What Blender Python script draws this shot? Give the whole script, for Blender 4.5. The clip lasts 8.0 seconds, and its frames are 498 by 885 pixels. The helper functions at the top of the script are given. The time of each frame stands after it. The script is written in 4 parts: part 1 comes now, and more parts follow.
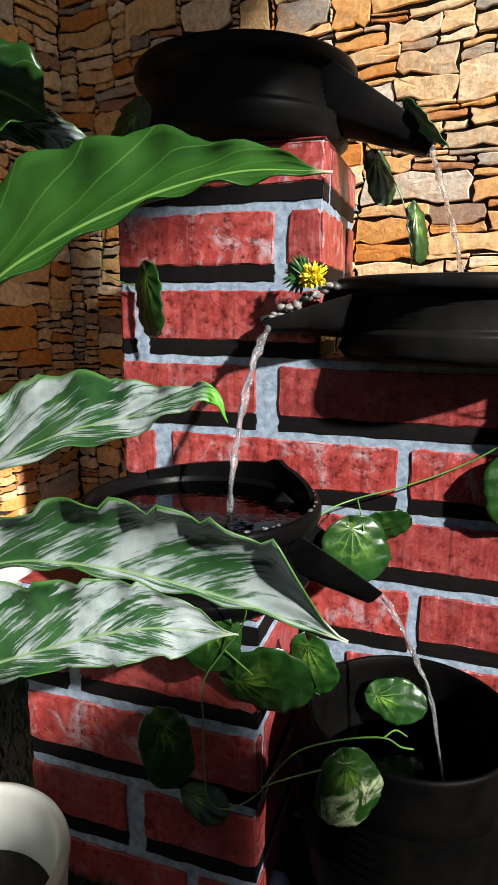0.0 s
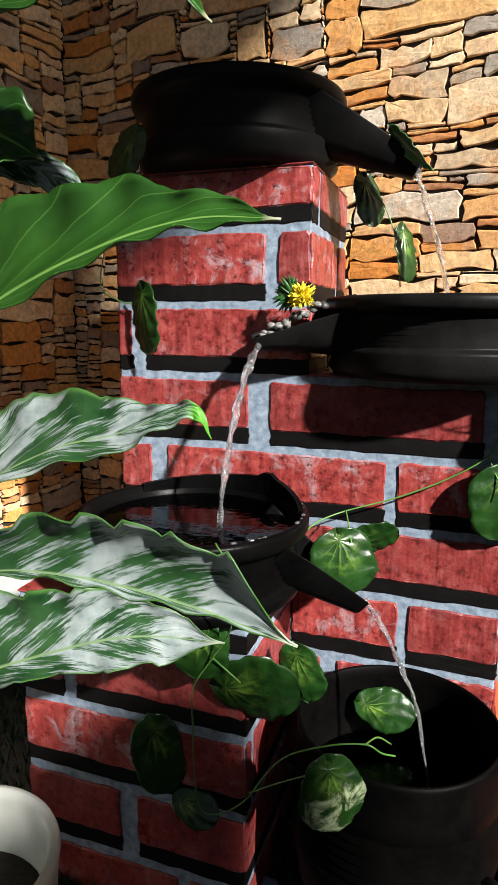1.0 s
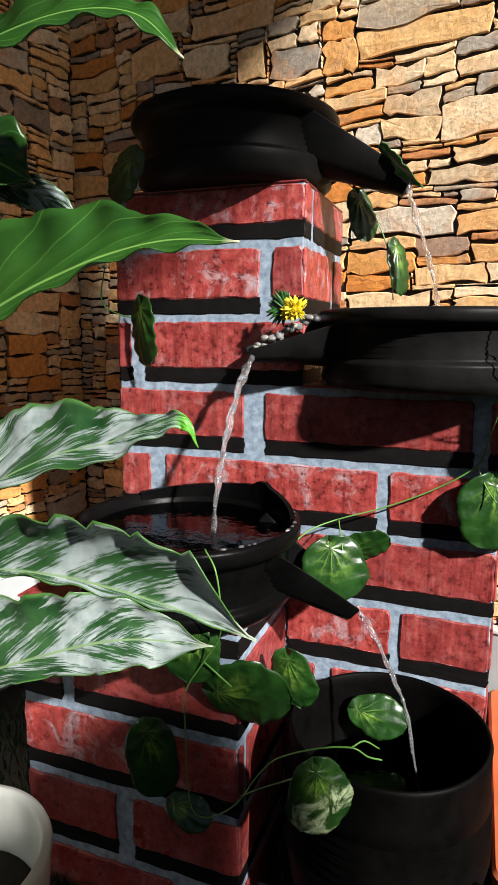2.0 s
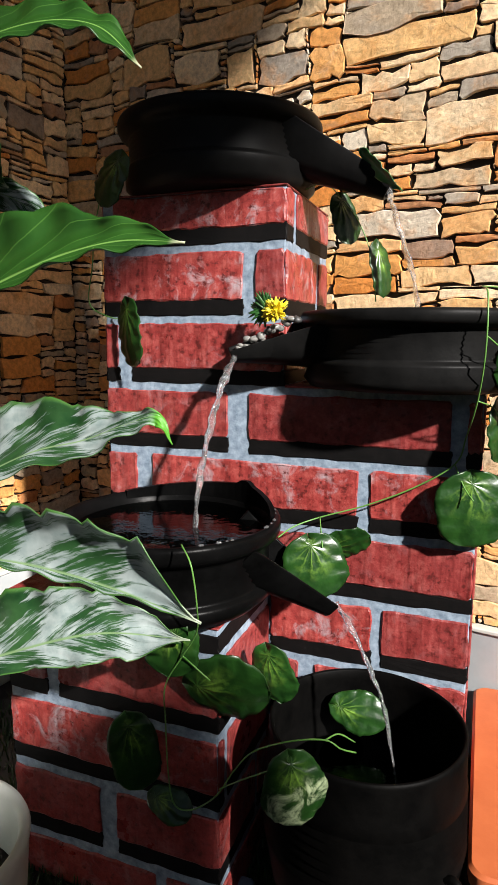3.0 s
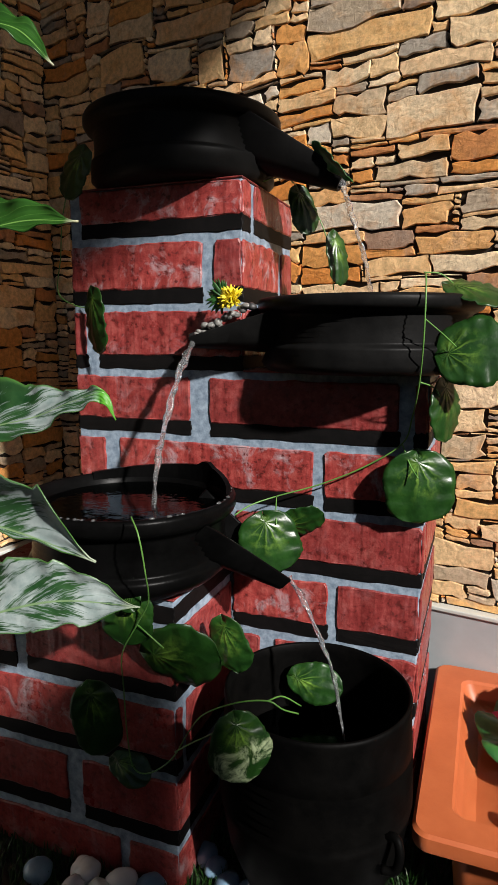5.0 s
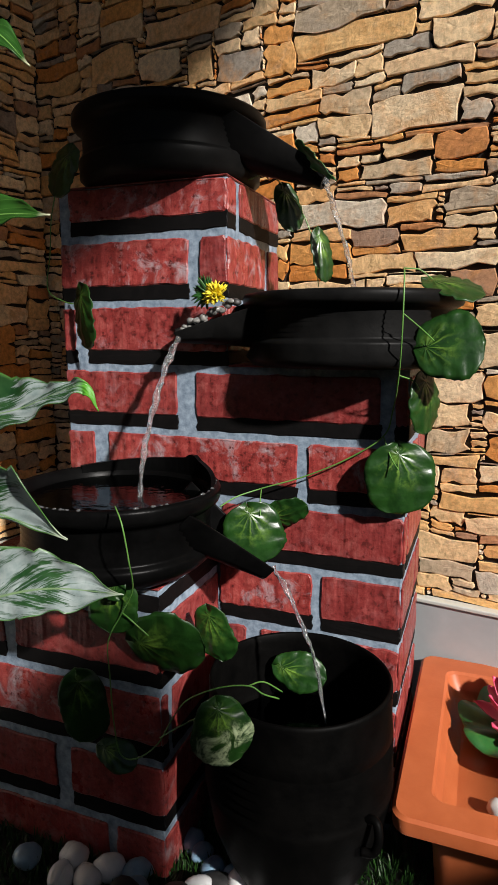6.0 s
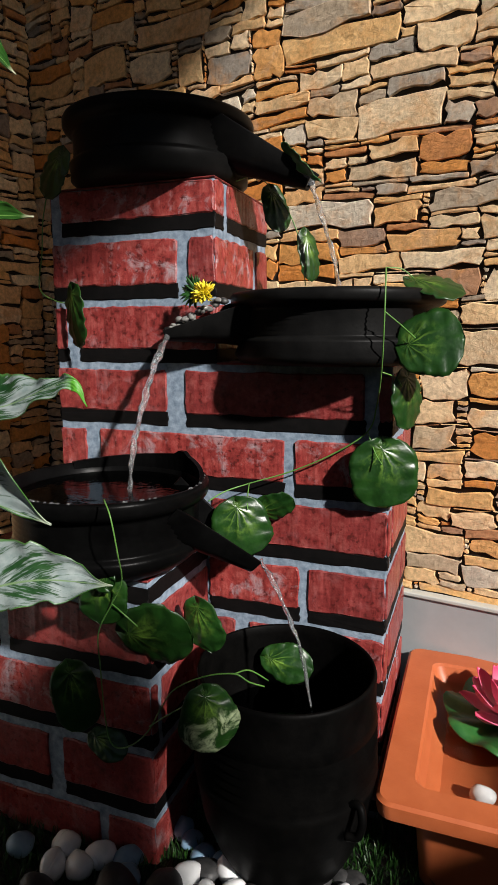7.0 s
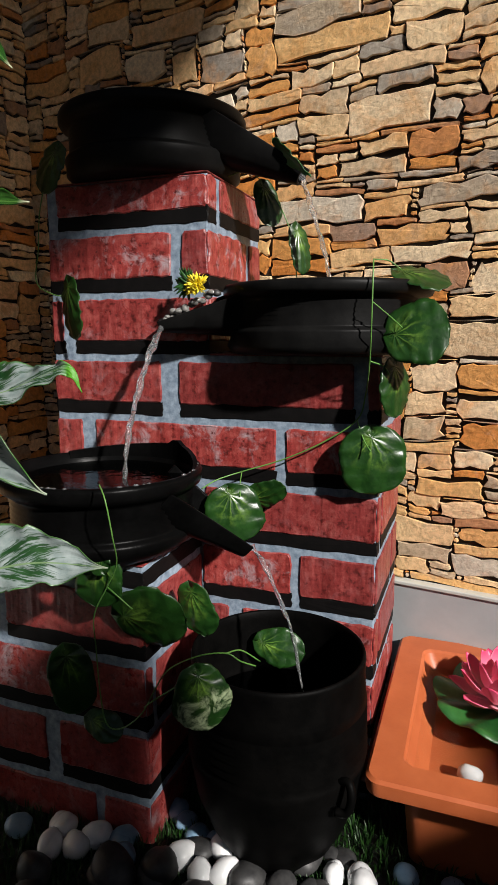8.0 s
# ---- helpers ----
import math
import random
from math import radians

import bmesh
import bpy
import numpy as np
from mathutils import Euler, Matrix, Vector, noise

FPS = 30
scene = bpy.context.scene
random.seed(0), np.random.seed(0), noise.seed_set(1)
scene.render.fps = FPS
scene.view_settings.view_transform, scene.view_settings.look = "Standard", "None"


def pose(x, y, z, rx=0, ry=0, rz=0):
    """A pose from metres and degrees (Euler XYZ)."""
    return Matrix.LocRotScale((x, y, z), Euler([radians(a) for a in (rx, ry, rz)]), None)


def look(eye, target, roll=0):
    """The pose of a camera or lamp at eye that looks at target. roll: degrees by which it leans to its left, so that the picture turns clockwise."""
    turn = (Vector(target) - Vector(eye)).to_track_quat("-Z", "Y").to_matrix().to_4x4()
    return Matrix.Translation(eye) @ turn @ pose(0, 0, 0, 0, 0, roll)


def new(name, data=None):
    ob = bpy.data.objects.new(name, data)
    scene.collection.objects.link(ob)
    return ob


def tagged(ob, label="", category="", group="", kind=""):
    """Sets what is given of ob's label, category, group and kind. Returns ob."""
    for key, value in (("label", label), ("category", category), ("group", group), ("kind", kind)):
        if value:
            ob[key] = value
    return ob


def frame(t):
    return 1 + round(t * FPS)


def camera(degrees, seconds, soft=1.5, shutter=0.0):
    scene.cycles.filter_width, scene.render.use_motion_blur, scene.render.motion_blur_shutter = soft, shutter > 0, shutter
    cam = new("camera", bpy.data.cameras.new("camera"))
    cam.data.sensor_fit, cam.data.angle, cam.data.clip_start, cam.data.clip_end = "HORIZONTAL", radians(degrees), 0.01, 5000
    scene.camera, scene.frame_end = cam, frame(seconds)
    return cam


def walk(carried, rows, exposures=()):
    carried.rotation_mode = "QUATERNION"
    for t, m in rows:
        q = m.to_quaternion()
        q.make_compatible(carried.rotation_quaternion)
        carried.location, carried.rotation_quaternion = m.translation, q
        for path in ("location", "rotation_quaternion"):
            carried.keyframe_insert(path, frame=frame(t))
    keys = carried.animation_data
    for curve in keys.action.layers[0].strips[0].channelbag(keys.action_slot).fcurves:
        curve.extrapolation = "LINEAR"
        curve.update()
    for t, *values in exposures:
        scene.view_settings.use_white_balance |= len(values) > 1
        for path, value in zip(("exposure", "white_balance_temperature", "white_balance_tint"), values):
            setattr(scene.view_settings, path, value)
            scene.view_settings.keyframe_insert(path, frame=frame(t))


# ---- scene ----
cam = camera(43.37, 8.0)
PATH = [
    (0, (0.1734, -0.6155, 0.5457), (-0.4355, 1.2449, 0.1358), 0.49),
    (0.5, (0.1850, -0.6200, 0.5532), (-0.4395, 1.2390, 0.1606), 0.43),
    (1, (0.1949, -0.6267, 0.5530), (-0.4417, 1.2313, 0.1753), 0.41),
    (1.5, (0.2056, -0.6322, 0.5547), (-0.4530, 1.2220, 0.1965), 0.29),
    (3, (0.2409, -0.6378, 0.5517), (-0.4453, 1.2111, 0.2195), 0.30),
    (3.5, (0.2553, -0.6415, 0.5500), (-0.4339, 1.2059, 0.2151), 0.18),
    (4, (0.2713, -0.6451, 0.5476), (-0.4213, 1.2008, 0.2120), 0.08),
    (4.5, (0.2850, -0.6465, 0.5436), (-0.4108, 1.1977, 0.2046), 0.00),
    (6, (0.3155, -0.6571, 0.5348), (-0.3772, 1.1881, 0.1951), -0.04),
    (6.5, (0.3246, -0.6605, 0.5335), (-0.3644, 1.1860, 0.1933), -0.10),
    (7, (0.3309, -0.6681, 0.5325), (-0.3537, 1.1803, 0.1937), -0.15),
    (7.5, (0.3355, -0.6765, 0.5280), (-0.3448, 1.1738, 0.1913), -0.20),
    (8, (0.3429, -0.6827, 0.5222), (-0.3356, 1.1682, 0.1847), -0.24),
]
walk(cam, [(t, look(eye, target, roll)) for t, eye, target, roll in PATH],
     exposures=[(0.0, 1.12), (1.5, 1.10), (3.0, 1.05), (3.6, 0.78), (4.5, 0.54), (8.0, 0.36)])

# ---- world and light ----
SUN = Vector((0.695, -0.469, 0.545)).normalized()
world = bpy.data.worlds.new("world")
scene.world = world
world.use_nodes = True
wn = world.node_tree
sky = wn.nodes.new("ShaderNodeTexSky")
sky.sky_type = "NISHITA"
sky.sun_disc = False
sky.sun_elevation = math.asin(SUN.z)
sky.sun_rotation = math.atan2(SUN.x, SUN.y)
wn.links.new(sky.outputs[0], wn.nodes["Background"].inputs[0])
wn.nodes["Background"].inputs[1].default_value = 0.019

sun = new("sun", bpy.data.lights.new("sun", "SUN"))
sun.data.energy = 5.0
sun.data.angle = radians(2.2)
sun.data.color = (1.0, 0.955, 0.91)
sun.matrix_world = look(SUN * 5, (0, 0, 0))


# ---- materials ----
def mat(name, rough=0.5, metal=0.0, spec=0.5):
    m = bpy.data.materials.new(name)
    m.use_nodes = True
    t = m.node_tree
    b = t.nodes["Principled BSDF"]
    b.inputs["Roughness"].default_value = rough
    b.inputs["Metallic"].default_value = metal
    b.inputs["Specular IOR Level"].default_value = spec
    return m, t, b


def node(t, kind, **kw):
    n = t.nodes.new(kind)
    for k, v in kw.items():
        n.inputs[k].default_value = v
    return n


def ramp(t, src, stops):
    r = t.nodes.new("ShaderNodeValToRGB")
    e = r.color_ramp.elements
    while len(e) < len(stops):
        e.new(0.5)
    for i, (p, c) in enumerate(stops):
        e[i].position = p
        e[i].color = (*c, 1)
    if src is not None:
        t.links.new(src, r.inputs[0])
    return r.outputs[0]


def coords(t, kind="Object"):
    return t.nodes.new("ShaderNodeTexCoord").outputs[kind]


def noise_tex(t, co, scale, detail=6, rough=0.6, distort=0.0):
    n = node(t, "ShaderNodeTexNoise", Scale=scale, Detail=detail, Roughness=rough, Distortion=distort)
    if co is not None:
        t.links.new(co, n.inputs["Vector"])
    return n.outputs["Fac"]


def mix(t, fac, a, b, mode="MIX"):
    m = t.nodes.new("ShaderNodeMix")
    m.data_type = "RGBA"
    m.blend_type = mode
    for sock, v in ((m.inputs[0], fac), (m.inputs[6], a), (m.inputs[7], b)):
        if isinstance(v, (int, float)):
            sock.default_value = v
        elif isinstance(v, tuple):
            sock.default_value = (*v, 1)
        else:
            t.links.new(v, sock)
    return m.outputs[2]


def bump(t, b, height, strength=0.3, dist=0.002):
    n = node(t, "ShaderNodeBump", Strength=strength, Distance=dist)
    t.links.new(height, n.inputs["Height"])
    t.links.new(n.outputs[0], b.inputs["Normal"])


def place_co(t):
    """World position as a texture vector, so that pieces do not repeat."""
    return t.nodes.new("ShaderNodeNewGeometry").outputs["Position"]


def brick_mat():
    m, t, b = mat("red_brick", 0.42, spec=0.45)
    co = place_co(t)
    rnd = t.nodes.new("ShaderNodeObjectInfo").outputs["Random"]
    base = ramp(t, noise_tex(t, co, 70, 10, 0.78), [(0.30, (0.13, 0.017, 0.017)), (0.5, (0.27, 0.040, 0.037)), (0.70, (0.42, 0.11, 0.095))])
    tone = ramp(t, rnd, [(0.0, (0.78, 0.78, 0.8)), (1.0, (1.12, 1.05, 1.0))])
    base = mix(t, 1.0, base, tone, "MULTIPLY")
    wear = ramp(t, noise_tex(t, co, 30, 10, 0.72, 0.6), [(0.52, (0, 0, 0)), (0.66, (0.85, 0.85, 0.85))])
    sel = ramp(t, rnd, [(0.30, (0.12, 0.12, 0.12)), (0.85, (1, 1, 1))])
    base = mix(t, mix(t, 1.0, wear, sel, "MULTIPLY"), base, (0.40, 0.34, 0.36))
    pits = ramp(t, noise_tex(t, co, 140, 4, 0.6), [(0.32, (1, 1, 1)), (0.43, (0, 0, 0))])
    base = mix(t, pits, base, (0.10, 0.016, 0.014))
    t.links.new(base, b.inputs["Base Color"])
    t.links.new(ramp(t, noise_tex(t, co, 25, 4), [(0.3, (0.22, 0.22, 0.22)), (0.7, (0.5, 0.5, 0.5))]), b.inputs["Roughness"])
    stretch = t.nodes.new("ShaderNodeMapping")
    stretch.inputs["Scale"].default_value = (1.0, 1.0, 0.12)
    t.links.new(co, stretch.inputs[0])
    crease = noise_tex(t, stretch.outputs[0], 42, 3, 0.5)
    b1 = node(t, "ShaderNodeBump", Strength=0.85, Distance=0.006)
    t.links.new(crease, b1.inputs["Height"])
    b2 = node(t, "ShaderNodeBump", Strength=0.5, Distance=0.0016)
    t.links.new(noise_tex(t, co, 110, 10, 0.75), b2.inputs["Height"])
    t.links.new(b1.outputs[0], b2.inputs["Normal"])
    t.links.new(b2.outputs[0], b.inputs["Normal"])
    return m


def plain(name, c0, c1, scale, rough=0.5, bumps=0.2, bscale=200, metal=0.0, spec=0.5, dist=0.001):
    m, t, b = mat(name, rough, metal, spec)
    co = place_co(t)
    t.links.new(ramp(t, noise_tex(t, co, scale, 8, 0.65), [(0.3, c0), (0.7, c1)]), b.inputs["Base Color"])
    if bumps:
        bump(t, b, noise_tex(t, co, bscale, 6, 0.6), bumps, dist)
    return m


def stone_mat(name, island):
    m, t, b = mat(name, 0.82, spec=0.25)
    co = place_co(t)
    rnd = (t.nodes.new("ShaderNodeNewGeometry").outputs["Random Per Island"] if island
           else t.nodes.new("ShaderNodeObjectInfo").outputs["Random"])
    tone = ramp(t, rnd, [(0.0, (0.30, 0.26, 0.22)), (0.14, (0.70, 0.53, 0.33)), (0.36, (0.72, 0.43, 0.17)), (0.56, (0.80, 0.66, 0.46)),
                         (0.72, (0.66, 0.34, 0.11)), (0.84, (0.58, 0.22, 0.05)), (0.93, (0.26, 0.23, 0.20)), (1.0, (0.70, 0.62, 0.50))])
    rust = ramp(t, noise_tex(t, co, 16, 6, 0.7, 0.4), [(0.50, (0, 0, 0)), (0.70, (0.7, 0.7, 0.7))])
    c = mix(t, rust, tone, (0.60, 0.27, 0.07))
    grey = ramp(t, noise_tex(t, co, 23, 6, 0.7, 0.4), [(0.56, (0, 0, 0)), (0.74, (0.5, 0.5, 0.5))])
    c = mix(t, grey, c, (0.34, 0.31, 0.28))
    grain = ramp(t, noise_tex(t, co, 130, 8, 0.7), [(0.28, (0.66, 0.62, 0.58)), (0.6, (1.28, 1.25, 1.20))])
    c = mix(t, 1.0, c, grain, "MULTIPLY")
    t.links.new(c, b.inputs["Base Color"])
    bump(t, b, noise_tex(t, co, 60, 12, 0.75, 0.3), 0.8, 0.004)
    return m


def leaf_mat(name, kind):
    m, t, b = mat(name, 0.34, spec=0.5)
    uv = coords(t, "UV")
    sep = t.nodes.new("ShaderNodeSeparateXYZ")
    t.links.new(uv, sep.inputs[0])

    def math2(op, a, c):
        n = t.nodes.new("ShaderNodeMath")
        n.operation = op
        for i, v in enumerate((a, c)):
            if isinstance(v, (int, float)):
                n.inputs[i].default_value = v
            else:
                t.links.new(v, n.inputs[i])
        return n.outputs[0]
    u, v = sep.outputs[0], sep.outputs[1]
    av = math2("ABSOLUTE", math2("SUBTRACT", v, 0.5), 0)
    co = place_co(t)
    # side veins slant forward from the midrib
    slant = math2("ADD", math2("MULTIPLY", u, 1.0), math2("MULTIPLY", av, -0.55))
    wob = math2("MULTIPLY", noise_tex(t, co, 35, 3), 0.05)
    phase = math2("ADD", slant, wob)
    if kind in ("ivy", "pale_ivy"):
        c = ramp(t, noise_tex(t, co, 60, 6), [(0.3, (0.005, 0.024, 0.004)), (0.7, (0.016, 0.060, 0.009))])
        ang = t.nodes.new("ShaderNodeMath")
        ang.operation = "ARCTAN2"
        t.links.new(math2("SUBTRACT", v, 0.5), ang.inputs[0])
        t.links.new(math2("SUBTRACT", u, 0.10), ang.inputs[1])
        rays = math2("SINE", math2("MULTIPLY", math2("ADD", ang.outputs[0], math2("MULTIPLY", noise_tex(t, co, 40, 3), 0.5)), 13.0), 0)
        dist = math2("POWER", math2("ADD", math2("POWER", math2("SUBTRACT", v, 0.5), 2.0), math2("POWER", math2("SUBTRACT", u, 0.30), 2.0)), 0.5)
        fade = ramp(t, dist, [(0.05, (1, 1, 1)), (0.42, (0, 0, 0))])
        vein = mix(t, 1.0, ramp(t, rays, [(0.62, (0, 0, 0)), (1.0, (1, 1, 1))]), fade, "MULTIPLY")
        blot = ramp(t, noise_tex(t, co, 75, 5, 0.7), [(0.48, (0, 0, 0)), (0.66, (1, 1, 1))])
        light = mix(t, 1.0, mix(t, 0.55, vein, blot), fade, "MULTIPLY")
        c = mix(t, light, c, (0.20, 0.36, 0.05))
        if kind == "pale_ivy":
            pale = ramp(t, noise_tex(t, co, 42, 6, 0.7, 0.8), [(0.46, (0, 0, 0)), (0.58, (0.9, 0.9, 0.9))])
            c = mix(t, mix(t, 1.0, pale, ramp(t, u, [(0.30, (0, 0, 0)), (0.50, (1, 1, 1))]), "MULTIPLY"), c, (0.46, 0.54, 0.32))
        t.links.new(c, b.inputs["Base Color"])
        bump(t, b, math2("ADD", rays, noise_tex(t, co, 120, 4)), 0.28, 0.001)
    elif kind == "green":
        c = ramp(t, noise_tex(t, co, 25, 5), [(0.3, (0.014, 0.062, 0.009)), (0.7, (0.032, 0.112, 0.015))])
        w = math2("SINE", math2("MULTIPLY", phase, 52.0), 0)
        vein = ramp(t, w, [(0.975, (0, 0, 0)), (1.0, (0.32, 0.32, 0.32))])
        mid = ramp(t, av, [(0.012, (1, 1, 1)), (0.030, (0, 0, 0))])
        c = mix(t, vein, c, (0.14, 0.33, 0.06))
        c = mix(t, mid, c, (0.18, 0.36, 0.08))
        tip = ramp(t, u, [(0.955, (0, 0, 0)), (0.985, (1, 1, 1))])
        c = mix(t, tip, c, (0.50, 0.52, 0.34))
        t.links.new(c, b.inputs["Base Color"])
        bump(t, b, w, 0.22, 0.0015)
    else:
        green = ramp(t, noise_tex(t, co, 40, 5), [(0.3, (0.010, 0.050, 0.014)), (0.7, (0.045, 0.125, 0.040))])
        white = ramp(t, noise_tex(t, co, 90, 5), [(0.3, (0.24, 0.31, 0.30)), (0.7, (0.44, 0.50, 0.49))])
        def streaks(across, along, lo, hi):
            comb = t.nodes.new("ShaderNodeCombineXYZ")
            t.links.new(math2("MULTIPLY", phase, across), comb.inputs[0])
            t.links.new(math2("MULTIPLY", av, along), comb.inputs[1])
            return ramp(t, noise_tex(t, comb.outputs[0], 1.0, 5, 0.6), [(lo, (0, 0, 0)), (hi, (1, 1, 1))])
        patch, fine = streaks(6.5, 2.0, 0.36, 0.64), streaks(70.0, 3.0, 0.30, 0.70)
        m1 = ramp(t, mix(t, 0.30, patch, fine), [(0.42, (0, 0, 0)), (0.56, (1, 1, 1))])
        c = mix(t, m1, green, white)
        edge = ramp(t, av, [(0.455, (0, 0, 0)), (0.49, (0.9, 0.9, 0.9))])
        c = mix(t, edge, c, (0.06, 0.16, 0.03))
        mid = ramp(t, av, [(0.006, (1, 1, 1)), (0.018, (0, 0, 0))])
        c = mix(t, mid, c, (0.22, 0.34, 0.16))
        tip = ramp(t, u, [(0.80, (0, 0, 0)), (0.85, (1, 1, 1))] if kind == "cream" else [(0.95, (0, 0, 0)), (0.98, (1, 1, 1))])
        c = mix(t, tip, c, (0.10, 0.36, 0.03) if kind == "cream" else (0.46, 0.54, 0.40))
        t.links.new(c, b.inputs["Base Color"])
        bump(t, b, math2("SINE", math2("MULTIPLY", phase, 60.0), 0), 0.25, 0.0015)
    if kind not in ("ivy", "pale_ivy"):
        thin = t.nodes.new("ShaderNodeBsdfTranslucent")
        t.links.new(c, thin.inputs["Color"])
        both = t.nodes.new("ShaderNodeMixShader")
        both.inputs[0].default_value = 0.30
        t.links.new(b.outputs[0], both.inputs[1])
        t.links.new(thin.outputs[0], both.inputs[2])
        t.links.new(both.outputs[0], t.nodes["Material Output"].inputs["Surface"])
    return m


M_BRICK = brick_mat()
M_MORTAR = plain("grey_mortar", (0.10, 0.145, 0.20), (0.34, 0.42, 0.51), 110, 0.55, 0.6, 160)
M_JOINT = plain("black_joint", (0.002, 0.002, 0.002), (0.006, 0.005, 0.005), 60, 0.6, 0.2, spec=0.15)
M_STONE = stone_mat("ledge_stone", False)
M_STONE_REST = stone_mat("ledge_stone_rest", True)
M_GAP = plain("dark_stone_gap", (0.010, 0.007, 0.005), (0.028, 0.019, 0.013), 40, 0.9, 0.3)
M_BLACK = plain("black_glaze", (0.004, 0.004, 0.004), (0.010, 0.0098, 0.0095), 30, 0.42, 0.18, 160, spec=0.06)
M_WET = plain("wet_black_glaze", (0.0012, 0.0012, 0.0012), (0.0035, 0.0035, 0.0035), 30, 0.30, 0.25, 120, spec=0.04)
M_BLACKMATT = plain("black_clay", (0.001, 0.001, 0.001), (0.003, 0.0028, 0.0026), 40, 0.5, 0.3, 140, spec=0.035)
M_TERRA = plain("terracotta", (0.40, 0.092, 0.028), (0.48, 0.122, 0.040), 25, 0.48, 0.15, 220)
M_WHITEPOT = plain("white_glaze", (0.46, 0.48, 0.44), (0.58, 0.59, 0.55), 20, 0.28, 0.05)
M_SKIRT = plain("grey_skirting", (0.32, 0.34, 0.35), (0.46, 0.48, 0.48), 6, 0.4, 0.1, 40)
M_FLOOR = plain("dark_floor", (0.008, 0.008, 0.008), (0.020, 0.019, 0.018), 12, 0.6, 0.2)
M_PLASTER = plain("dull_plaster", (0.20, 0.19, 0.17), (0.28, 0.26, 0.24), 8, 0.9, 0.2)
M_SOIL = plain("soil", (0.012, 0.008, 0.005), (0.04, 0.028, 0.018), 90, 0.95, 0.8, 120, dist=0.004)
M_WHITE = plain("white_pebble", (0.74, 0.75, 0.75), (0.88, 0.88, 0.88), 60, 0.18, 0.06)
M_DARK = plain("dark_pebble", (0.020, 0.020, 0.021), (0.055, 0.054, 0.053), 90, 0.5, 0.3)
M_GREY = plain("grey_pebble", (0.10, 0.10, 0.095), (0.30, 0.29, 0.27), 160, 0.22, 0.3)
M_BLUE = plain("blue_pebble", (0.13, 0.24, 0.36), (0.24, 0.36, 0.47), 60, 0.3, 0.08)
M_GRASS = plain("grass_blade", (0.006, 0.030, 0.004), (0.025, 0.085, 0.010), 60, 0.5, 0)
M_STEM = plain("green_stem", (0.07, 0.19, 0.035), (0.13, 0.30, 0.06), 50, 0.4, 0.1)
M_IVY = leaf_mat("ivy_leaf", "ivy")
M_PALEIVY = leaf_mat("pale_ivy_leaf", "pale_ivy")
M_BIGLEAF = leaf_mat("broad_green_leaf", "green")
M_CREAM = leaf_mat("variegated_leaf", "cream")
M_CREAM2 = leaf_mat("pale_variegated_leaf", "cream2")
M_YELLOW = plain("yellow_petal", (0.72, 0.55, 0.02), (0.85, 0.72, 0.05), 80, 0.5, 0.1)
M_DARKGREEN = plain("dark_green_leaf", (0.01, 0.05, 0.012), (0.03, 0.11, 0.02), 60, 0.4, 0.2)
M_PAD = plain("lotus_pad", (0.012, 0.075, 0.018), (0.035, 0.15, 0.03), 45, 0.38, 0.4, 90)
M_PINK = bpy.data.materials.new("lotus_petal")
M_PINK.use_nodes = True
_t = M_PINK.node_tree
_s = _t.nodes.new("ShaderNodeSeparateXYZ")
_t.links.new(coords(_t, "UV"), _s.inputs[0])
_t.links.new(ramp(_t, _s.outputs[0], [(0.0, (0.80, 0.62, 0.30)), (0.22, (0.80, 0.52, 0.55)), (0.6, (0.72, 0.20, 0.29)), (1.0, (0.60, 0.03, 0.12))]),
             _t.nodes["Principled BSDF"].inputs["Base Color"])
_t.nodes["Principled BSDF"].inputs["Roughness"].default_value = 0.4


def water_mat(name, tint):
    m = bpy.data.materials.new(name)
    m.use_nodes = True
    t = m.node_tree
    t.nodes.remove(t.nodes["Principled BSDF"])
    clear = node(t, "ShaderNodeBsdfTransparent", Color=(*tint, 1))
    gloss = node(t, "ShaderNodeBsdfGlossy", Color=(0.6, 0.62, 0.64, 1), Roughness=0.03)
    rip = node(t, "ShaderNodeBump", Strength=0.35, Distance=0.002)
    t.links.new(noise_tex(t, place_co(t), 55, 3), rip.inputs["Height"])
    t.links.new(rip.outputs[0], gloss.inputs["Normal"])
    fr = node(t, "ShaderNodeFresnel", IOR=1.33)
    mx = t.nodes.new("ShaderNodeMixShader")
    t.links.new(fr.outputs[0], mx.inputs[0])
    t.links.new(clear.outputs[0], mx.inputs[1])
    t.links.new(gloss.outputs[0], mx.inputs[2])
    t.links.new(mx.outputs[0], t.nodes["Material Output"].inputs["Surface"])
    return m


M_WATER = water_mat("water", (0.93, 0.95, 0.94))
M_DARKWATER = water_mat("dark_water", (0.10, 0.11, 0.10))
M_FOAM, _t, _b = mat("splashing_water", 0.12, spec=0.7)
_b.inputs["Base Color"].default_value = (0.9, 0.92, 0.93, 1)
_b.inputs["Transmission Weight"].default_value = 0.92
_b.inputs["IOR"].default_value = 1.33
bump(_t, _b, noise_tex(_t, place_co(_t), 260, 3), 0.6, 0.002)


# ---- mesh helpers ----
def link_mesh(name, verts, faces, material, parent=None, smooth=False, uvs=None):
    me = bpy.data.meshes.new(name)
    me.from_pydata([tuple(v) for v in verts], [], faces)
    me.materials.append(material)
    if uvs is not None:
        lay = me.uv_layers.new(name="UVMap")
        for loop in me.loops:
            lay.data[loop.index].uv = uvs[loop.vertex_index]
    me.polygons.foreach_set("use_smooth", [smooth] * len(me.polygons))
    me.update()
    ob = new(name, me)
    ob.parent = parent
    return ob


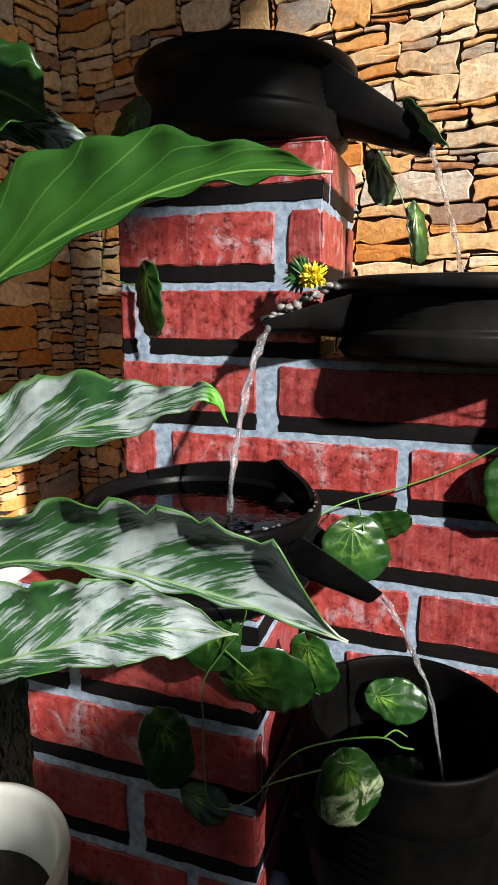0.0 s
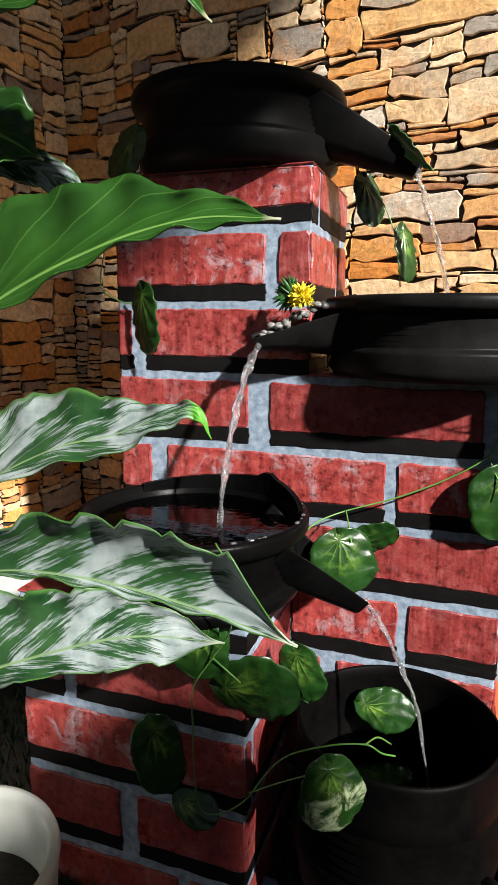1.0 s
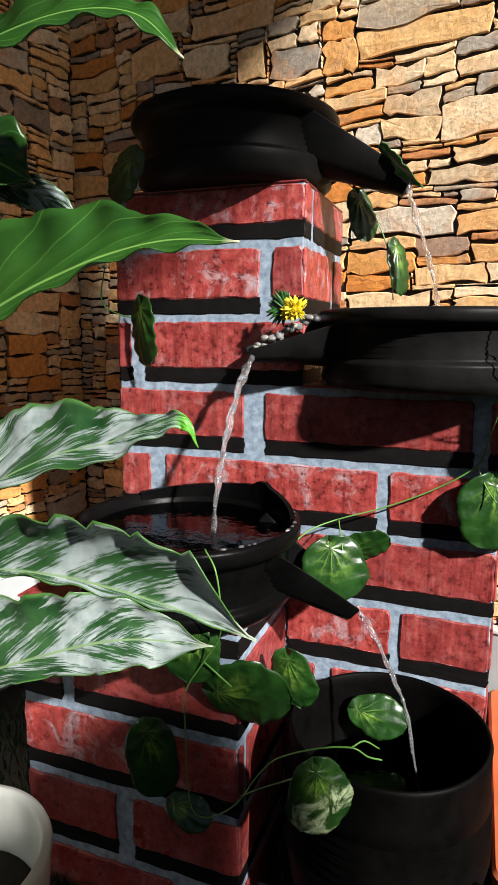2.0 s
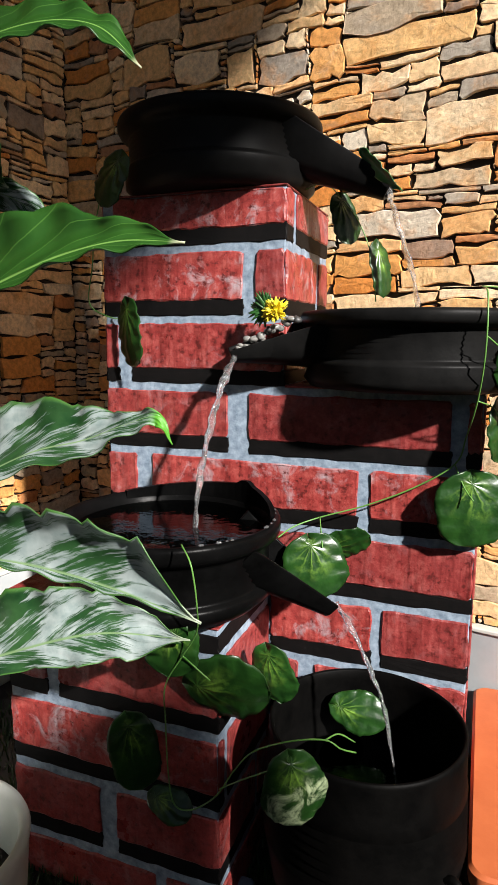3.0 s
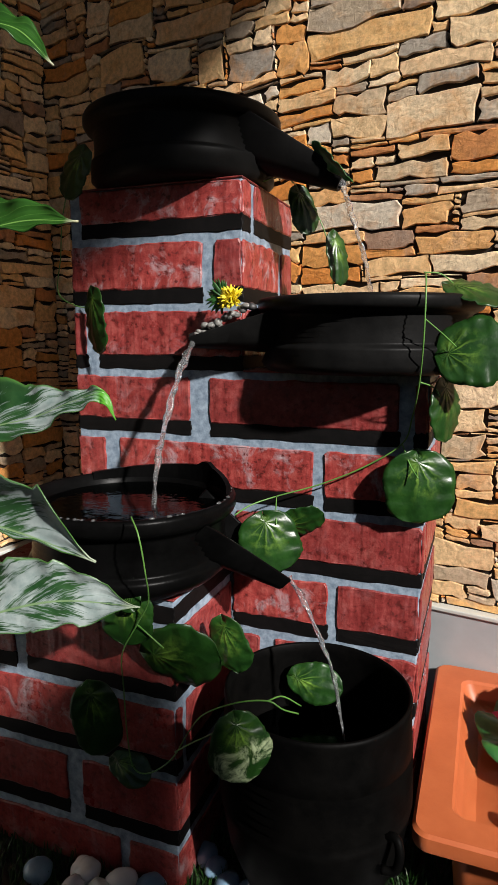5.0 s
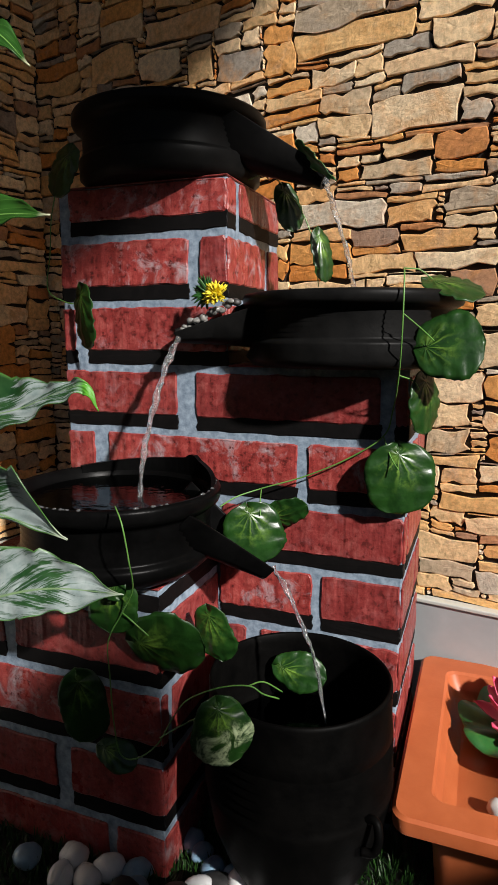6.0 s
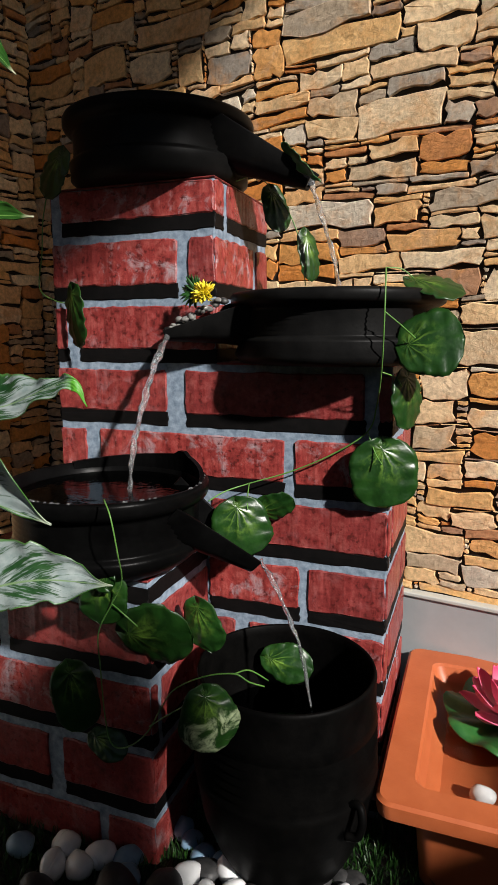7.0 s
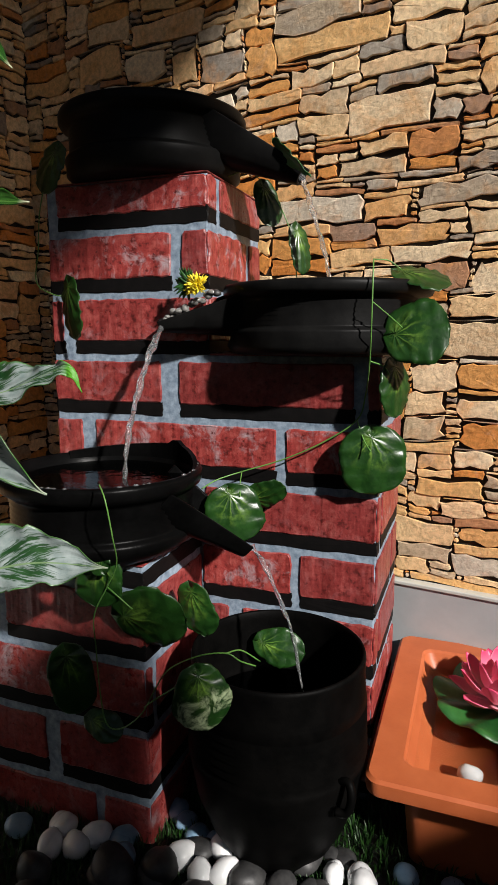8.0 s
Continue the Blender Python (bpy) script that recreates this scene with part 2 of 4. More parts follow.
def part(name, bm, material, parent, label="", smooth=False):
    me = bpy.data.meshes.new(name)
    bmesh.ops.recalc_face_normals(bm, faces=bm.faces)
    bm.to_mesh(me)
    bm.free()
    me.materials.append(material)
    me.polygons.foreach_set("use_smooth", [smooth] * len(me.polygons))
    ob = new(name, me)
    ob.parent = parent
    return tagged(ob, label)


def face_up(ob):
    """Turns a flat sheet's faces upwards."""
    if sum(p.normal.z * p.area for p in ob.data.polygons) < 0:
        ob.data.flip_normals()
    return ob


def thing(name, label, category, group="", kind="", at=(0, 0, 0)):
    ob = new(name)
    ob.location = at
    ob.empty_display_size = 0.02
    return tagged(ob, label, category, group, kind)


def box_bm(x0, y0, z0, x1, y1, z1, bevel=0.0, seg=2):
    bm = bmesh.new()
    bmesh.ops.create_cube(bm, size=1)
    for v in bm.verts:
        v.co = Vector(((x0, x1)[v.co.x > 0], (y0, y1)[v.co.y > 0], (z0, z1)[v.co.z > 0]))
    if bevel:
        bmesh.ops.bevel(bm, geom=bm.edges[:], offset=bevel, segments=seg, affect="EDGES", profile=0.5)
    return bm


def lathe_bm(profile, seg=72, wob=0.0):
    """Turns (radius, height) pairs round the z axis."""
    bm = bmesh.new()
    rings = []
    for r, z in profile:
        if r < 1e-5:
            rings.append([bm.verts.new((0, 0, z))])
        else:
            rings.append([bm.verts.new(((r + wob * math.sin(3 * a + z * 30)) * math.cos(a), (r + wob * math.cos(2 * a)) * math.sin(a), z))
                          for a in (2 * math.pi * i / seg for i in range(seg))])
    for a, b in zip(rings, rings[1:]):
        for i in range(seg):
            j = (i + 1) % seg
            if len(a) == 1 and len(b) > 1:
                bm.faces.new((a[0], b[i], b[j]))
            elif len(b) == 1 and len(a) > 1:
                bm.faces.new((a[i], b[0], a[j]))
            elif len(a) > 1:
                bm.faces.new((a[i], b[i], b[j], a[j]))
    return bm


def spline(points, n):
    """Catmull-Rom through the points."""
    p = [Vector(q) for q in points]
    p = [2 * p[0] - p[1]] + p + [2 * p[-1] - p[-2]]
    out = []
    segs = len(p) - 3
    for i in range(n + 1):
        f = i / n * segs
        k = min(int(f), segs - 1)
        t = f - k
        a, b, c, d = p[k:k + 4]
        out.append(0.5 * ((2 * b) + (c - a) * t + (2 * a - 5 * b + 4 * c - d) * t * t + (3 * b - a - 3 * c + d) * t ** 3))
    return out


def tube(points, radius, n=24, seg=7):
    """Vertices and faces of a tube; radius is a number or a function of 0..1 and the angle."""
    pts = spline(points, n)
    verts, faces = [], []
    side = None
    for i, p in enumerate(pts):
        d = (pts[min(i + 1, n)] - pts[max(i - 1, 0)]).normalized()
        if side is None:
            side = d.cross(Vector((0, 0, 1)) if abs(d.z) < 0.9 else Vector((0, 1, 0))).normalized()
        side = (side - d * side.dot(d)).normalized()
        up = d.cross(side)
        for k in range(seg):
            a = 2 * math.pi * k / seg
            r = radius(i / n, a) if callable(radius) else radius
            verts.append(p + side * (math.cos(a) * r) + up * (math.sin(a) * r))
    for i in range(n):
        for k in range(seg):
            j = (k + 1) % seg
            faces.append((i * seg + k, i * seg + j, (i + 1) * seg + j, (i + 1) * seg + k))
    faces.append(tuple(reversed(range(seg))))
    faces.append(tuple(range(n * seg, (n + 1) * seg)))
    return verts, faces


def tube_part(name, points, radius, material, parent, n=24, seg=7, label=""):
    v, f = tube(points, radius, n, seg)
    return tagged(link_mesh(name, v, f, material, parent, True), label)


def blade(name, base, tip, side, width, material, parent, shape="long", fold=0.3, arch=0.1, wave=0.03, nu=28, nv=6, waves=7.0, seed=0, curl=0.0, thick=0.0007):
    """A leaf from base to tip. side: roughly the way from the midrib to one edge. fold: how far both halves rise from the midrib,
    arch: how far the midrib bows, wave: ripple of the edges, curl: how far the tip hangs."""
    rng = random.Random(seed)
    base, tip = Vector(base), Vector(tip)
    ax = tip - base
    ln = ax.length
    ax.normalize()
    sd = Vector(side)
    sd = (sd - ax * sd.dot(ax)).normalized()
    nm = ax.cross(sd)
    ph = [rng.uniform(0, 6.28) for _ in range(4)]
    verts, uvs = [], []
    for i in range(nu + 1):
        s = i / nu
        if shape == "long":
            w = (math.sin(math.pi * s ** 0.72) ** 0.85) * (1 - 0.25 * s) if 0 < s < 1 else 0.0
            if s > 0.86:
                w *= 0.55 + 0.45 * (1 - s) / 0.14
        elif shape == "petal":
            w = math.sin(math.pi * min(1, s ** 0.85)) ** 0.7 if 0 < s < 1 else 0.0
        else:
            x = 2 * s - 1
            w = math.sqrt(max(0.0, 1 - abs(x) ** 2.25)) * (1.0 + 0.06 * math.sin(9 * s + ph[0]))
        w = max(w, 0.004)
        mid = base + ax * (ln * s) + nm * (arch * ln * math.sin(math.pi * s)) - Vector((0, 0, 1)) * (curl * ln * max(0, s - 0.7) ** 2 * 8)
        for j in range(-nv, nv + 1):
            q = j / nv
            back = 0.0
            if shape == "round":
                back = -0.10 * ln * (abs(q) ** 1.5) * max(0, 1 - s * 3)
            ripple = wave * ln * (math.sin(waves * 2 * math.pi * s * 0.5 + ph[1] + (1.3 if q > 0 else 0)) + 0.5 * math.sin(waves * 1.7 * math.pi * s + ph[2])) * abs(q) ** 1.6
            edge = 1.0 + ((0.015 if shape == "round" else 0.05) * math.sin(waves * 2.1 * math.pi * s + ph[3] + q) if abs(q) > 0.9 else 0.0)
            verts.append(mid + sd * (q * w * width * 0.5 * edge) + nm * (fold * abs(q) ** 1.2 * w * width * 0.5 + ripple) + ax * back)
            uvs.append((s, 0.5 + 0.5 * q))
    row = 2 * nv + 1
    faces = [(i * row + j, i * row + j + 1, (i + 1) * row + j + 1, (i + 1) * row + j) for i in range(nu) for j in range(row - 1)]
    ob = link_mesh(name, verts, faces, material, parent, True, uvs)
    if thick:
        md = ob.modifiers.new("thickness", "SOLIDIFY")
        md.thickness = thick
        md.offset = 0
    return ob


def broad_leaf(spine, uppers, lowers, up, low, material, parent, seed, wave=0.0025, nu=64, nv=9, notch=0.10, waves=8.0):
    """A broad leaf along a curved midrib. uppers, lowers: half widths at the spine's points; up, low: the ways the halves spread."""
    rng = random.Random(seed)
    ph = [rng.uniform(0, 6.28) for _ in range(6)]
    mids = spline(spine, nu)
    up, low = Vector(up).normalized(), Vector(low).normalized()
    verts, uvs = [], []

    def width(ws, s):
        f = s * (len(ws) - 1)
        k = min(int(f), len(ws) - 2)
        g = f - k
        g = g * g * (3 - 2 * g)
        return ws[k] + (ws[k + 1] - ws[k]) * g
    for i, mid in enumerate(mids):
        s = i / nu
        ax = (mids[min(i + 1, nu)] - mids[max(i - 1, 0)]).normalized()
        for j in range(-nv, nv + 1):
            q = j / nv
            d = up if q >= 0 else low
            d = (d - ax * d.dot(ax) * 0.75).normalized()
            saw = (s * waves + 0.35 * math.sin(7 * s + ph[0]) + (0.4 if q < 0 else 0)) % 1.0
            w = width(uppers if q >= 0 else lowers, s) * (1 - notch * saw * abs(q) ** 3)
            out = up.cross(ax) if q >= 0 else low.cross(ax)
            ripple = wave * abs(q) ** 1.5 * (math.sin(2 * math.pi * waves * s + ph[1] + q) + 0.6 * math.sin(15 * s + ph[2])) * min(1.0, 6 * (1 - s))
            cup = 0.16 * w * math.sin(math.pi * min(1.0, abs(q)))
            verts.append(mid + d * (w * abs(q)) + out * (ripple + (cup if q >= 0 else -cup)) + ax * (0.22 * w * abs(q)))
            uvs.append((s, 0.5 + 0.5 * q))
    row = 2 * nv + 1
    faces = [(i * row + j, i * row + j + 1, (i + 1) * row + j + 1, (i + 1) * row + j) for i in range(nu) for j in range(row - 1)]
    ob = link_mesh("leaf", verts, faces, material, parent, True, uvs)
    md = ob.modifiers.new("thickness", "SOLIDIFY")
    md.thickness, md.offset = 0.0006, 0
    return ob


def outline_slab(rng, w, h, depth, jag, n_long, n_short, corner):
    """A slab with an uneven, slightly bevelled outline; lies in x-z, its face at -depth in y. Returns vertices and faces."""
    pts = []
    c = min(corner, w * 0.3, h * 0.3)
    for k in range(n_long):
        f = k / (n_long - 1)
        pts.append((-w / 2 + c + (w - 2 * c) * f, -h / 2))
    for k in range(n_short):
        f = k / (n_short - 1)
        pts.append((w / 2, -h / 2 + c + (h - 2 * c) * f))
    for k in range(n_long):
        f = 1 - k / (n_long - 1)
        pts.append((-w / 2 + c + (w - 2 * c) * f, h / 2))
    for k in range(n_short):
        f = 1 - k / (n_short - 1)
        pts.append((-w / 2, -h / 2 + c + (h - 2 * c) * f))
    pts = [(x + rng.uniform(-jag, jag), z + rng.uniform(-jag, jag)) for x, z in pts]
    n = len(pts)
    bev = min(depth * 0.6, 0.12 * min(w, h))
    verts = [(x, 0.0, z) for x, z in pts] + [(x, -depth + bev * 0.7, z) for x, z in pts]
    verts += [(x * (1 - 2 * bev / w), -depth + rng.uniform(-0.15, 0.15) * depth, z * (1 - 2 * bev / h)) for x, z in pts]
    faces = []
    for r in range(2):
        for i in range(n):
            j = (i + 1) % n
            faces.append((r * n + i, r * n + j, (r + 1) * n + j, (r + 1) * n + i))
    faces.append(tuple(range(2 * n, 3 * n)))
    return verts, faces


GROUND = -0.035

# ---- setting ----
ground = link_mesh("ground", [(-60, -60, GROUND), (60, -60, GROUND), (60, 60, GROUND), (-60, 60, GROUND)], [(0, 1, 2, 3)], M_FLOOR)
tagged(ground, "dark paved ground under grass and pebbles", "ground", kind="structure")

WALL_TURN = -9.4
NORTH = pose(0, 0.277, 0, 0, 0, WALL_TURN)
CORNER = NORTH @ Vector((-0.478, 0, 0))
WEST = Matrix.Translation(CORNER) @ pose(0, 0, 0, 0, 0, WALL_TURN + 90)
SKIRT_TOP = 0.158


def wall(name, m, u0, u1, label):
    ob = part(name, box_bm(u0, 0, GROUND, u1, 0.12, 2.4), M_GAP, None)
    ob.matrix_world = m
    return tagged(ob, label, "wall", kind="structure")


wall_north = wall("wall_north", NORTH, -0.60, 1.42, "tan and rust ledge-stone wall behind the fountain")
wall_west = wall("wall_west", WEST, -2.3, 0.0, "shaded tan ledge-stone side wall by the fountain")


def skirting(name, m, u0, u1):
    bm = box_bm(u0, -0.016, GROUND, u1, -0.001, SKIRT_TOP, 0.003)
    ob = part(name, bm, M_SKIRT, None)
    ob.matrix_world = m
    cap = part("cap", box_bm(u0, -0.019, SKIRT_TOP, u1, -0.001, SKIRT_TOP + 0.006, 0.0015), M_WHITEPOT, ob)
    return tagged(ob, "grey streaked skirting below the stone wall", "skirting", kind="structure")


skirting("baseboard_north", NORTH, -0.46, 1.30)
skirting("baseboard_west", WEST, -2.1, -0.02)


def plain_wall(name, boxes, label):
    bm = bmesh.new()
    for b in boxes:
        tmp = box_bm(*b)
        me = bpy.data.meshes.new("tmp")
        tmp.to_mesh(me)
        tmp.free()
        bm.from_mesh(me)
        bpy.data.meshes.remove(me)
    return tagged(part(name, bm, M_PLASTER, None), label, "wall", kind="structure")


# added out of view: parapet, pier and lintel heights set where sun falls
plain_wall("sun_block_east", [(1.30, -1.9, GROUND, 1.42, 0.06, 0.79), (1.30, -1.9, 0.79, 1.42, -1.06, 1.30),
                         (1.30, -1.9, 1.82, 1.42, -0.86, 3.2), (1.30, -0.86, 2.12, 1.42, 0.06, 3.2)],
           "unseen plain plaster wall added to block the sun, its opening stepped to shape the shade")
# unseen parapet, added to close the south and hold back sky light
plain_wall("added_wall_south", [(-1.0, -1.9, GROUND, 1.30, -1.78, 0.80)], "unseen plain dull plaster parapet added to close the south side")
# unseen slab overhead, added to keep sky light off the fountain
tagged(part("ceiling", box_bm(-1.1, -0.95, 2.4, 1.30, 0.6, 2.5), M_PLASTER, None), "unseen plain plaster ceiling added to cut sky light from above", "ceiling", kind="structure")


# ---- fountain blocks ----
def slab_part(name, m, rng, u0, u1, z0, z1, depth, jag, material, parent, corner=0.0025):
    w, h = u1 - u0, z1 - z0
    v, f = outline_slab(rng, w, h, depth, jag, max(4, min(16, int(w / 0.010))), 5, corner)
    ob = link_mesh(name, v, f, material, parent)
    ob.matrix_local = m @ pose((u0 + u1) / 2, 0, (z0 + z1) / 2)
    return ob


def brick_row(parent, m, rng, top, pitch, splits, mortar=0.009, joint=0.016, floor_z=GROUND, head=None):
    """One course on a face: bricks between the splits, a black joint under each. splits: pairs of start and end."""
    z1 = (top - mortar) if head is None else head
    z0 = top - pitch + joint
    for a, b in splits:
        if z1 - max(z0, floor_z) > 0.006:
            slab_part("brick", m, rng, a, b, max(z0, floor_z), z1, 0.0022, 0.0012, M_BRICK, parent)
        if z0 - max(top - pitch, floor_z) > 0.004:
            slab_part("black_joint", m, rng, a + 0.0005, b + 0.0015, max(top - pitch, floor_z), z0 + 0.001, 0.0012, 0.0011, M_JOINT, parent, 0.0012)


rng = random.Random(11)
TX0, TXM, TX1, TD = -0.174, 0.043, 0.2445, 0.177
TTOP, TSTEP = 0.7030, 0.4990
tower = thing("fountain_tower", "tall stepped fountain tower clad in glossy red bricks with pale joints", "fountain", at=(0.04, 0.09, GROUND))
bm = bmesh.new()
outline = [(TX0, GROUND), (TX1, GROUND), (TX1, TSTEP), (TXM, TSTEP), (TXM, TTOP), (TX0, TTOP)]
face = bm.faces.new([bm.verts.new((x, 0, z)) for x, z in outline])
ext = bmesh.ops.extrude_face_region(bm, geom=[face])
for v in ext["geom"]:
    if isinstance(v, bmesh.types.BMVert):
        v.co.y = TD
bmesh.ops.bevel(bm, geom=bm.edges[:], offset=0.0015, segments=2, affect="EDGES", profile=0.5)
TINV = Matrix.Translation((-0.04, -0.09, -GROUND))
body = part("body", bm, M_MORTAR, tower, "pale blue-grey mortar body")
body.matrix_local = TINV
FRONT = TINV.copy()
RIGHT_UP = TINV @ pose(TXM, 0, 0, 0, 0, 90)
RIGHT = TINV @ pose(TX1, 0, 0, 0, 0, 90)
LEFT = TINV @ pose(TX0, TD, 0, 0, 0, -90)
P = 0.075
E = TX1 - 0.0005
front_rows = [
    (0.725, [(-0.159, TXM)], TTOP - 0.001), (0.65, [(TX0, -0.004), (0.011, TXM)], None), (0.575, [(TX0, -0.158), (-0.141, 0.048), (0.062, E)], None),
    (0.50, [(TX0, -0.021), (0.004, 0.216), (0.231, E)], None), (0.425, [(TX0, -0.137), (-0.117, 0.126), (0.139, E)], None),
    (0.35, [(TX0, -0.06), (-0.046, 0.022), (0.036, E)], None), (0.275, [(TX0, -0.10), (-0.085, 0.027), (0.032, 0.145), (0.156, E)], None),
    (0.20, [(TX0, -0.14), (-0.125, 0.02), (0.032, 0.066), (0.085, E)], None), (0.125, [(TX0, -0.03), (-0.016, 0.14), (0.154, E)], None),
    (0.05, [(TX0, -0.12), (-0.106, 0.06), (0.074, E)], None)]
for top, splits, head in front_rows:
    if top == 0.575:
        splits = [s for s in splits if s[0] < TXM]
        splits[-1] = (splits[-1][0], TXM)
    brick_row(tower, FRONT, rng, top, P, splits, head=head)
right_up_rows = [(0.725, [(0.0, 0.024), (0.036, 0.176)], TTOP - 0.001), (0.65, [(0.0, 0.122), (0.134, 0.176)], None), (0.575, [(0.0, 0.08), (0.094, 0.176)], None)]
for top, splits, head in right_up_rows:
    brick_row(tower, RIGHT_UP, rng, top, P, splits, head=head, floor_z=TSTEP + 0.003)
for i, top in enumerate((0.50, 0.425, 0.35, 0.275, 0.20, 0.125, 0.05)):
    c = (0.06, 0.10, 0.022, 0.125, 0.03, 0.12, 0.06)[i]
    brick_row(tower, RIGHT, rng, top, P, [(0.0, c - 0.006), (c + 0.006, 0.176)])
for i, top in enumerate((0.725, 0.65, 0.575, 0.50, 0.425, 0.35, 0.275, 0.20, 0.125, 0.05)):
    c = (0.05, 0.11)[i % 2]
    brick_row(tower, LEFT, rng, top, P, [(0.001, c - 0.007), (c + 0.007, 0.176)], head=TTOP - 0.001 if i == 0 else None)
for x0, x1, z in ((TX0, TXM, TTOP), (TXM + 0.003, TX1, TSTEP)):
    cap = part("top_sheet", box_bm(x0 - 0.0015, -0.0015, z, x1 + 0.0015, TD + 0.001, z + 0.0022, 0.0008, 1), M_BRICK, tower, "red printed top sheet")
    cap.matrix_local = TINV

LX0, LX1, LY, LTOP = -0.210, 0.0295, -0.148, 0.2885
low = thing("fountain_block", "low red brick fountain block with pale joints and wet top", "fountain", at=(-0.09, -0.075, GROUND))
LINV = Matrix.Translation((0.09, 0.075, -GROUND))
part("body", box_bm(LX0, LY, GROUND, LX1, -0.004, LTOP, 0.0015), M_MORTAR, low, "pale blue-grey mortar body").matrix_local = LINV
LF = LINV @ pose(0, LY, 0)
LR = LINV @ pose(LX1, LY, 0, 0, 0, 90)
LL = LINV @ pose(LX0, -0.004, 0, 0, 0, -90)
Q = 0.081
low_rows = [(0.346, [(LX0, LX1)], [(0.0, 0.144)], LTOP - 0.001), (0.265, [(LX0, -0.163), (-0.148, LX1)], [(0.0, 0.143)], None),
            (0.184, [(LX0, -0.075), (-0.062, LX1)], [(0.0, 0.012), (0.022, 0.143)], None), (0.103, [(LX0, -0.103), (-0.083, LX1)], [(0.0, 0.10), (0.11, 0.143)], None),
            (0.022, [(LX0, -0.04), (-0.028, LX1)], [(0.0, 0.143)], None)]
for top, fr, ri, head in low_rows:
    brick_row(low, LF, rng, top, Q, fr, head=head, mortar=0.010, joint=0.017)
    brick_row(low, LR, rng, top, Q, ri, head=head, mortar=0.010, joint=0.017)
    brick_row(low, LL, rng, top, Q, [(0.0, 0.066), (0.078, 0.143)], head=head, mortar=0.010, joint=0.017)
part("top_sheet", box_bm(LX0 - 0.0015, LY - 0.0015, LTOP, LX1 + 0.0015, -0.004, LTOP + 0.0022, 0.0008, 1), M_BRICK, low, "wet red printed top sheet").matrix_local = LINV


# ---- bowls, spouts and pots ----
def trough_bm(p0, p1, w0, w1, d0, d1, up=(0, 0, 1), thick=0.004, n=10, k=9, bow=0.0):
    """An open gutter from p0 to p1."""
    p0, p1 = Vector(p0), Vector(p1)
    ax = (p1 - p0).normalized()
    up = Vector(up)
    up = (up - ax * up.dot(ax)).normalized()
    sd = ax.cross(up)
    bm = bmesh.new()
    rings = []
    for i in range(n + 1):
        s = i / n
        w, d = w0 + (w1 - w0) * s ** 0.8, d0 + (d1 - d0) * s ** 0.8
        c = p0.lerp(p1, s) + up * (bow * math.sin(math.pi * s))
        ring = []
        for side_k, (ww, dd) in enumerate(((w, d), (w - 2 * thick, d - thick))):
            ks = range(k + 1) if side_k == 0 else range(k, -1, -1)
            for j in ks:
                a = math.pi * j / k
                ring.append(bm.verts.new(c + sd * (math.cos(a) * ww / 2) - up * (max(0.0, math.sin(a)) ** 0.45 * dd)))
        rings.append(ring)
    for a, b in zip(rings, rings[1:]):
        m_ = len(a)
        for j in range(m_):
            bm.faces.new((a[j], a[(j + 1) % m_], b[(j + 1) % m_], b[j]))
    for ring in (rings[0], rings[-1]):
        half = len(ring) // 2
        for j in range(half - 1):
            bm.faces.new((ring[j], ring[j + 1], ring[2 * half - 2 - j], ring[2 * half - 1 - j]))
    return bm


def bowl_profile(r, h, base=0.70, ridges=6):
    pts = [(0, 0), (base * r, 0), ((base + 0.03) * r, 0.012 * h), ((0.55 * base + 0.485) * r, 0.12 * h), (0.935 * r, 0.24 * h), (0.95 * r, 0.31 * h), (0.935 * r, 0.355 * h)]
    for i in range(ridges * 2 + 1):
        f = i / (ridges * 2)
        pts.append(((0.910 - 0.014 * (i % 2) - 0.012 * math.sin(math.pi * f)) * r, (0.37 + 0.40 * f) * h))
    pts += [(0.945 * r, 0.795 * h), (0.985 * r, 0.83 * h), (1.0 * r, 0.87 * h), (1.0 * r, 0.95 * h), (0.985 * r, 0.99 * h), (0.955 * r, 1.0 * h), (0.93 * r, 0.975 * h),
            (0.89 * r, 0.88 * h), (0.86 * r, 0.78 * h), (0.85 * r, 0.42 * h), (0.82 * r, 0.30 * h), (0.60 * r, 0.12 * h), (0, 0.09 * h)]
    return pts


def bowl(label, centre, r, h, spout, fill, base=0.70, glaze=M_BLACK):
    """A ridged black bowl with a spout; spout: start, end, widths, depths, up; fill: height of the water over the base."""
    cx, cy, cz = centre
    ob = thing("fountain_bowl", label, "bowl", "fountain bowls", at=centre)
    part("bowl_body", lathe_bm(bowl_profile(r, h, base), 96), glaze, ob, smooth=True)
    p0, p1, w0, w1, d0, d1, up = spout
    sp = part("spout", trough_bm(p0, p1, w0, w1, d0, d1, up), glaze, ob, smooth=True)
    sp.matrix_local = Matrix.Translation((-cx, -cy, -cz))
    md = sp.modifiers.new("bevel", "BEVEL")
    md.width, md.segments, md.limit_method = 0.001, 2, "ANGLE"
    wat = part("water_surface", lathe_bm([(0.87 * r, fill), (0.6 * r, fill + 0.0006), (0.3 * r, fill), (0.0, fill + 0.0004)], 64), M_DARKWATER, ob, "dark rippled water", smooth=True)
    wat.visible_shadow = False
    face_up(wat)
    return ob


